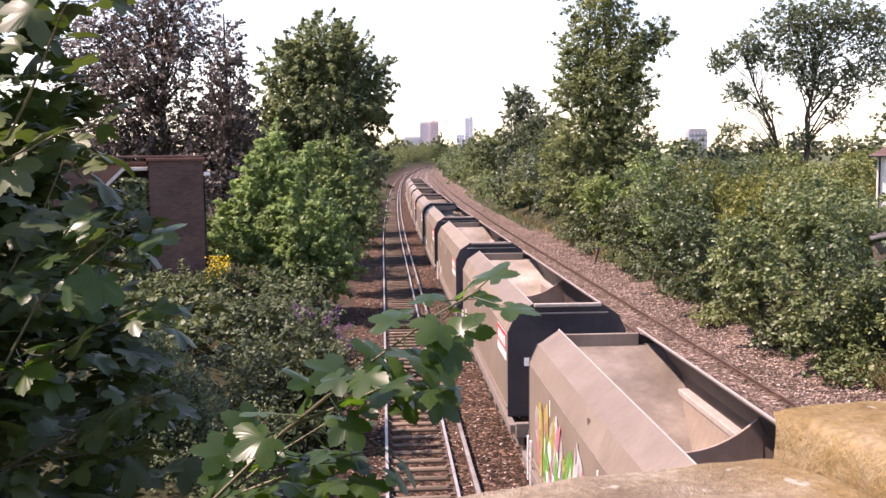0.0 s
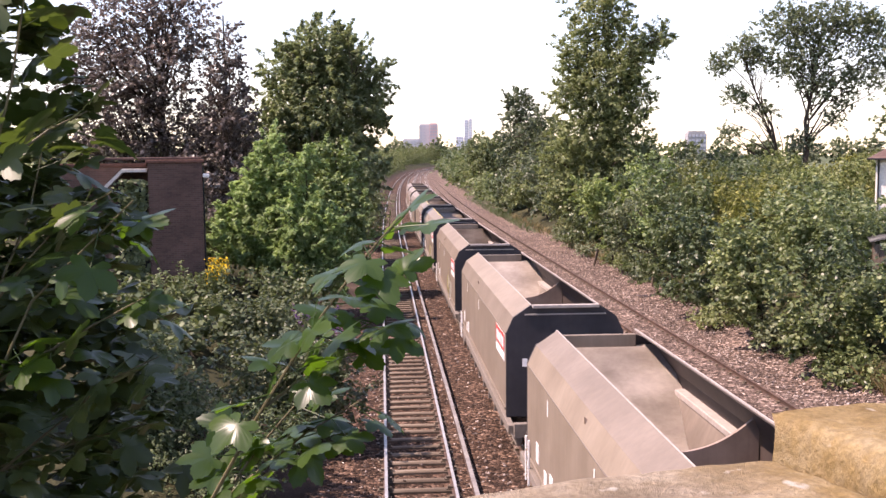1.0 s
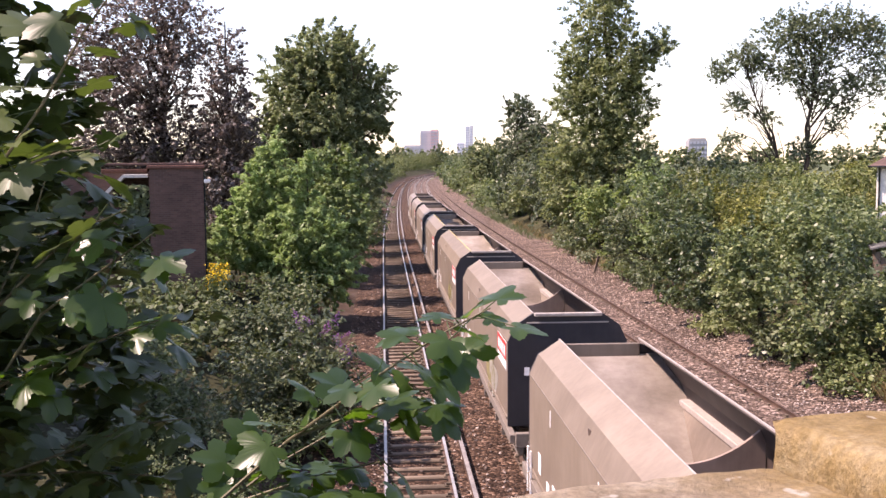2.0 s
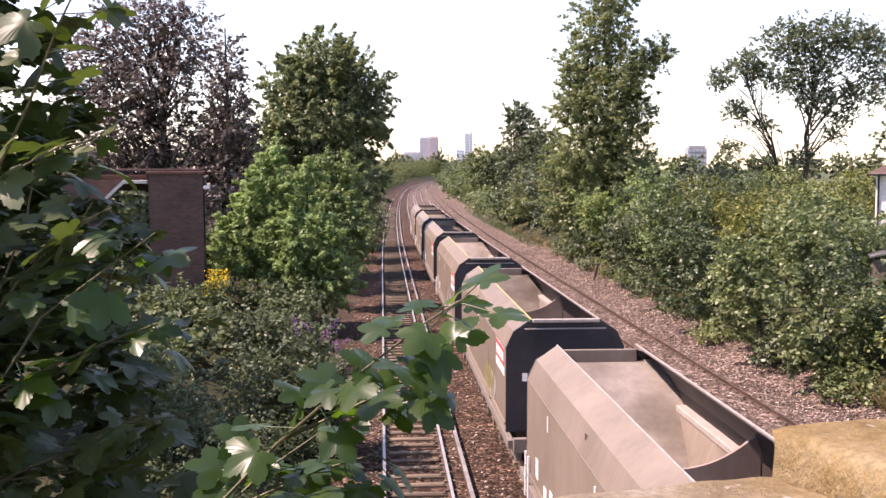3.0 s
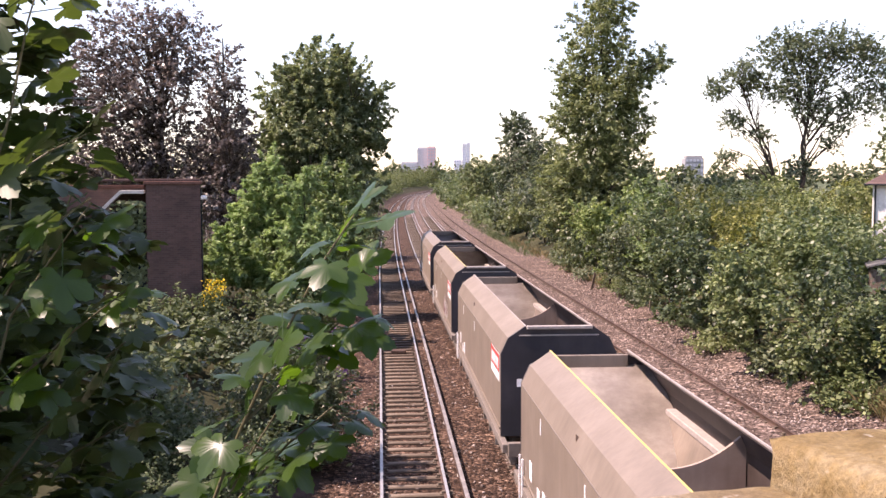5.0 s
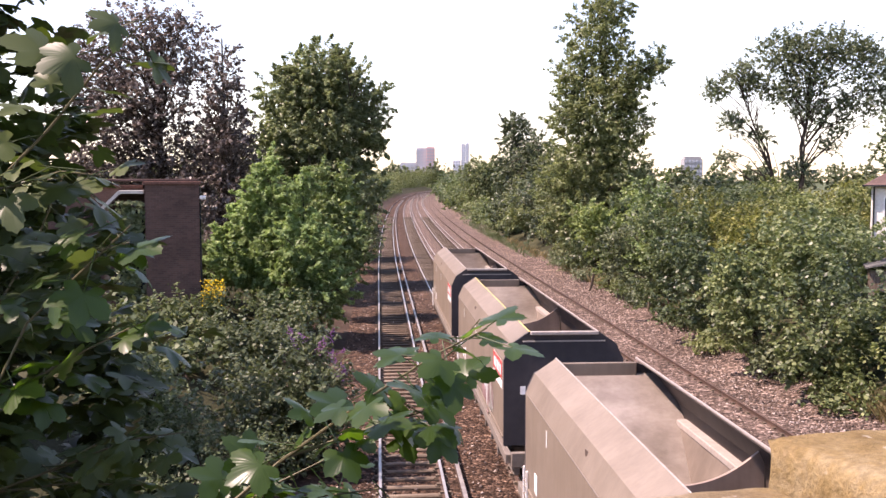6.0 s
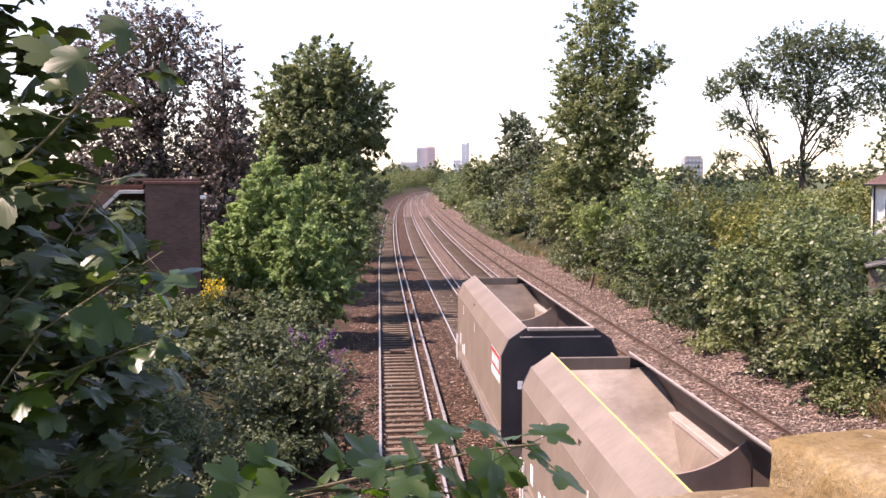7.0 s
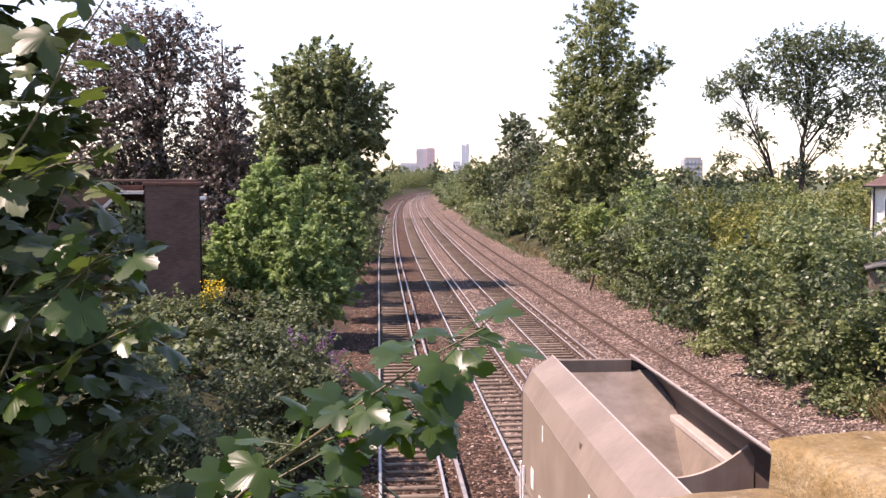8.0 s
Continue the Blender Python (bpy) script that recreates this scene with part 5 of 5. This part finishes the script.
def leafy_branch(label, origin, shoots, seed, meshes, size, bare=0.0, kind="sycamore_branch"):
    """A sycamore branch hinged at its foot: bent stems that carry leaves in opposite pairs, each leaf a part."""
    rng = random.Random(seed)
    th = thing(kind, pose(*origin), label, "branch", "sycamore branches over the parapet")
    for pts, count in shoots:
        pts = [Vector(p) for p in pts]
        bm = bmesh.new()
        n = len(pts) - 1
        for i in range(n):
            tube(bm, pts[i], pts[i + 1], 0.0042 * (1 - 0.6 * i / n), 0.0042 * (1 - 0.6 * (i + 1) / n), 6)
        part("stem", bm, M_TWIG, th, "green-brown stem")
        for k in range(count):
            t = (bare + (1 - bare) * (k + 0.5) / count) * n
            i = min(n - 1, int(t))
            p = pts[i].lerp(pts[i + 1], t - i)
            s = size * rng.uniform(0.7, 1.25)
            nor = Vector((rng.uniform(-0.6, 0.5), rng.uniform(-0.55, 0.25), rng.uniform(0.5, 1.0))).normalized()
            out = Vector((rng.uniform(-1, 1), rng.uniform(-0.7, 0.5), rng.uniform(-0.7, 0.6)))
            out = (out - nor * out.dot(nor)).normalized()
            rot = Matrix((out.cross(nor), out, nor)).transposed().to_4x4()
            m = Matrix.Translation(p + out * s * 0.62) @ rot @ pose(0, 0, 0, rng.uniform(-15, 15), rng.uniform(-15, 15), 0) @ Matrix.Diagonal((s, s, s, 1))
            piece("leaf", meshes[rng.randrange(len(meshes))], th, m)
    return th


# main branch hinged low beside the parapet, its tip swings across the line
PIVOT = (-0.50, 2.0, 6.43)
main_branch = leafy_branch("sunlit sycamore branch with broad lobed leaves", PIVOT, [
    ([(0, 0, 0), (0.12, 0.02, 0.17), (0.26, 0, 0.34), (0.38, 0, 0.47), (0.47, 0, 0.55)], 24),
    ([(0.14, 0.02, 0.19), (0.24, 0.05, 0.25), (0.33, 0.06, 0.31), (0.42, 0.06, 0.36)], 16)], 61, LEAVES, 0.112, bare=0.28)
low_branch = leafy_branch("low sycamore branch below the parapet", (-0.50, 2.1, 6.40), [
    ([(0, 0, 0), (0.10, 0, 0.07), (0.20, 0, 0.14), (0.32, 0, 0.20)], 16),
    ([(0, 0, 0), (0.08, 0.05, 0.10), (0.18, 0.06, 0.20)], 13)], 62, LEAVES, 0.112, bare=0.2)
left_branches = []
for k, (o, sh) in enumerate([
    ((-1.12, 2.4, 6.60), [([(0, 0, 0), (0.10, 0, 0.2), (0.25, 0, 0.34), (0.36, 0, 0.44)], 16), ([(0, 0, 0), (0.2, 0.1, 0.12), (0.36, 0.1, 0.20)], 13)]),
    ((-1.22, 2.6, 6.75), [([(0, 0, 0), (0.12, 0, 0.13), (0.24, 0, 0.24), (0.36, 0, 0.29)], 16), ([(0, 0, 0), (0.08, 0.1, 0.25), (0.14, 0.1, 0.45)], 12)]),
    ((-1.06, 2.3, 7.12), [([(0, 0, 0), (0.10, 0, 0.18), (0.18, 0, 0.36), (0.26, 0, 0.50)], 15), ([(0, 0, 0), (0.12, 0.1, 0.08), (0.22, 0.1, 0.10)], 9)]),
    ((-1.30, 2.8, 6.25), [([(0, 0, 0), (0.2, 0, 0.12), (0.36, 0, 0.22), (0.52, 0, 0.27)], 18), ([(0, 0, 0), (0.18, 0.1, 0.02), (0.4, 0.1, 0.05)], 12)])]):
    # All but the first branch carry the leaves coloured as if shaded.
    left_branches.append(leafy_branch("swaying sycamore branch of dark and sunlit leaves", o, sh, 70 + k, LEAVES if k == 0 else LEAVES_SHADE, 0.13))


def sycamore_tree():
    """The tree itself, hanging over the parapet: trunk, limbs and a mass of lobed leaves."""
    th = thing("sycamore_tree", pose(-3.0, 4.4, 1.0), "dark sycamore with broad lobed leaves beside the bridge", "tree")
    rng = np.random.default_rng(81)
    bm = bmesh.new()
    # The masses furthest left are unseen, added to shade the leaves in view.
    blobs = [(-1.78, 3.4, 7.75, 0.30, 0.4, 0.5), (-1.66, 3.4, 7.0, 0.26, 0.4, 0.45), (-1.50, 3.4, 6.45, 0.34, 0.4, 0.42), (-1.35, 3.3, 6.0, 0.38, 0.4, 0.34), (-1.85, 3.5, 6.5, 0.46, 0.5, 0.6),
             (-1.90, 3.5, 7.35, 0.34, 0.4, 0.5), (-1.66, 3.8, 6.75, 0.36, 0.35, 0.45), (-2.1, 3.6, 6.9, 0.5, 0.5, 0.7), (-2.2, 3.4, 7.9, 0.5, 0.5, 0.6),
             (-1.62, 3.2, 7.35, 0.2, 0.3, 0.4), (-1.60, 3.2, 6.95, 0.22, 0.3, 0.3), (-2.7, 3.6, 8.4, 0.7, 0.9, 0.6), (-2.7, 3.4, 7.4, 0.7, 0.8, 0.8), (-3.4, 3.6, 9.1, 0.9, 1.0, 0.7), (-3.5, 3.6, 8.0, 0.8, 1.0, 0.9),
             (-2.0, 2.5, 7.3, 0.36, 0.5, 0.5), (-2.35, 2.8, 8.1, 0.42, 0.5, 0.4), (-1.9, 2.6, 6.5, 0.36, 0.5, 0.5)]
    c, n, tips = crown_points(rng, blobs, 10000, 0.20, 0.3, 0.2)
    c -= np.array([-3.0, 4.4, 1.0])
    vs, fs, base = [], [], 0
    rnd = random.Random(82)
    shapes = []
    for k in range(5):
        b = sycamore_leaf(1.0, 700 + k, False)
        b.verts.index_update()
        b.verts.ensure_lookup_table()
        shapes.append((np.array([v.co[:] for v in b.verts]), [[v.index for v in f.verts] for f in b.faces if len(f.verts) == 3]))
        b.free()
    for p, d in zip(c, n):
        v, f = shapes[rnd.randrange(5)]
        out = Vector((rnd.uniform(-1, 1), rnd.uniform(-1, 1), rnd.uniform(-0.1, 0.6))).normalized()
        q = np.array((out.to_track_quat("Y", "Z").to_matrix() @ Euler((radians(rnd.uniform(-50, 10)), radians(rnd.uniform(-35, 35)), 0)).to_matrix()))
        vs.append((v * (0.15 * rnd.uniform(0.7, 1.2))) @ q.T + p)
        fs.append(np.array(f) + base)
        base += len(v)
    raw_part("crown", np.concatenate(vs), np.concatenate(fs), L_SYC_SHADE, th)
    limbs(bm, rng, (0, 0, -0.3), (0.2, -0.5, 8.2), 0.10, tips - np.array([-3.0, 4.4, 1.0]), 6)
    root = Vector((-3.0, 4.4, 1.0))
    for foot in [Vector(PIVOT), Vector((-0.50, 2.1, 6.40))] + [b.matrix_basis.translation.copy() for b in left_branches]:
        a = Vector((0.05, -0.1, foot.z - 1.9))
        b = foot - root
        m = a.lerp(b, 0.55) + Vector((0, 0, -0.25))
        tube(bm, a, m, 0.022, 0.012, 6)
        tube(bm, m, b, 0.012, 0.004, 6)
    part("trunk", bm, M_BARK, th)


sycamore_tree()


# ---- what moves ----
SWAY = [(0.0, 37.7), (0.2, 52.4), (0.4, 63.4), (0.6, 64.0), (0.8, 56.9), (1.0, 55.5), (1.2, 50.3), (1.4, 43.2), (1.6, 31.9), (2.1, 36.0), (2.8, 42.4), (3.0, 40.3),
        (3.2, 49.8), (3.4, 55.5), (3.6, 61.6), (3.8, 59.5), (4.0, 66.3), (4.2, 68.0), (4.4, 79.3), (4.6, 77.5), (5.1, 58.0), (5.8, 24.4), (6.0, 34.9), (6.2, 38.8),
        (6.4, 37.7), (6.6, 30.3), (6.8, 19.5), (7.0, 13.2), (7.2, 13.1), (7.4, 21.4), (7.6, 31.7), (7.8, 36.7), (7.9, 35.2), (8.0, 35.4)]


def sway_at(t):
    return float(np.interp(t, [s[0] for s in SWAY], [s[1] for s in SWAY]))


def motions():
    times = [k * 0.5 for k in range(17)]
    for k, w in WAGONS:
        walk(w, [(t, along(FIRST + GAP * k - r, TRACKS[1] + 0.08)) for t, r in zip(times, RUN)])
    # the stem was built leaning 49 degrees above level
    walk(main_branch, [(t, pose(*PIVOT, 4 * math.sin(t * 5), 49 - a, 3 * math.sin(t * 4))) for t, a in SWAY])
    walk(low_branch, [(t, pose(-0.50, 2.1, 6.40, 3 * math.sin(t * 4 + 1), (52 - sway_at(max(0, t - 0.06))) * 0.95, 0)) for t, a in SWAY])
    for k, b in enumerate(left_branches):
        p = b.matrix_basis.translation.copy()
        walk(b, [(t, pose(p.x, p.y, p.z, 5 * math.sin(t * 4.1 + k), (45 - sway_at(max(0, t - 0.08 * k))) * (0.45 + 0.1 * k) + 5 * math.sin(t * 7 + 2 * k), 4 * math.sin(t * 3 + k))) for t, a in SWAY])


motions()
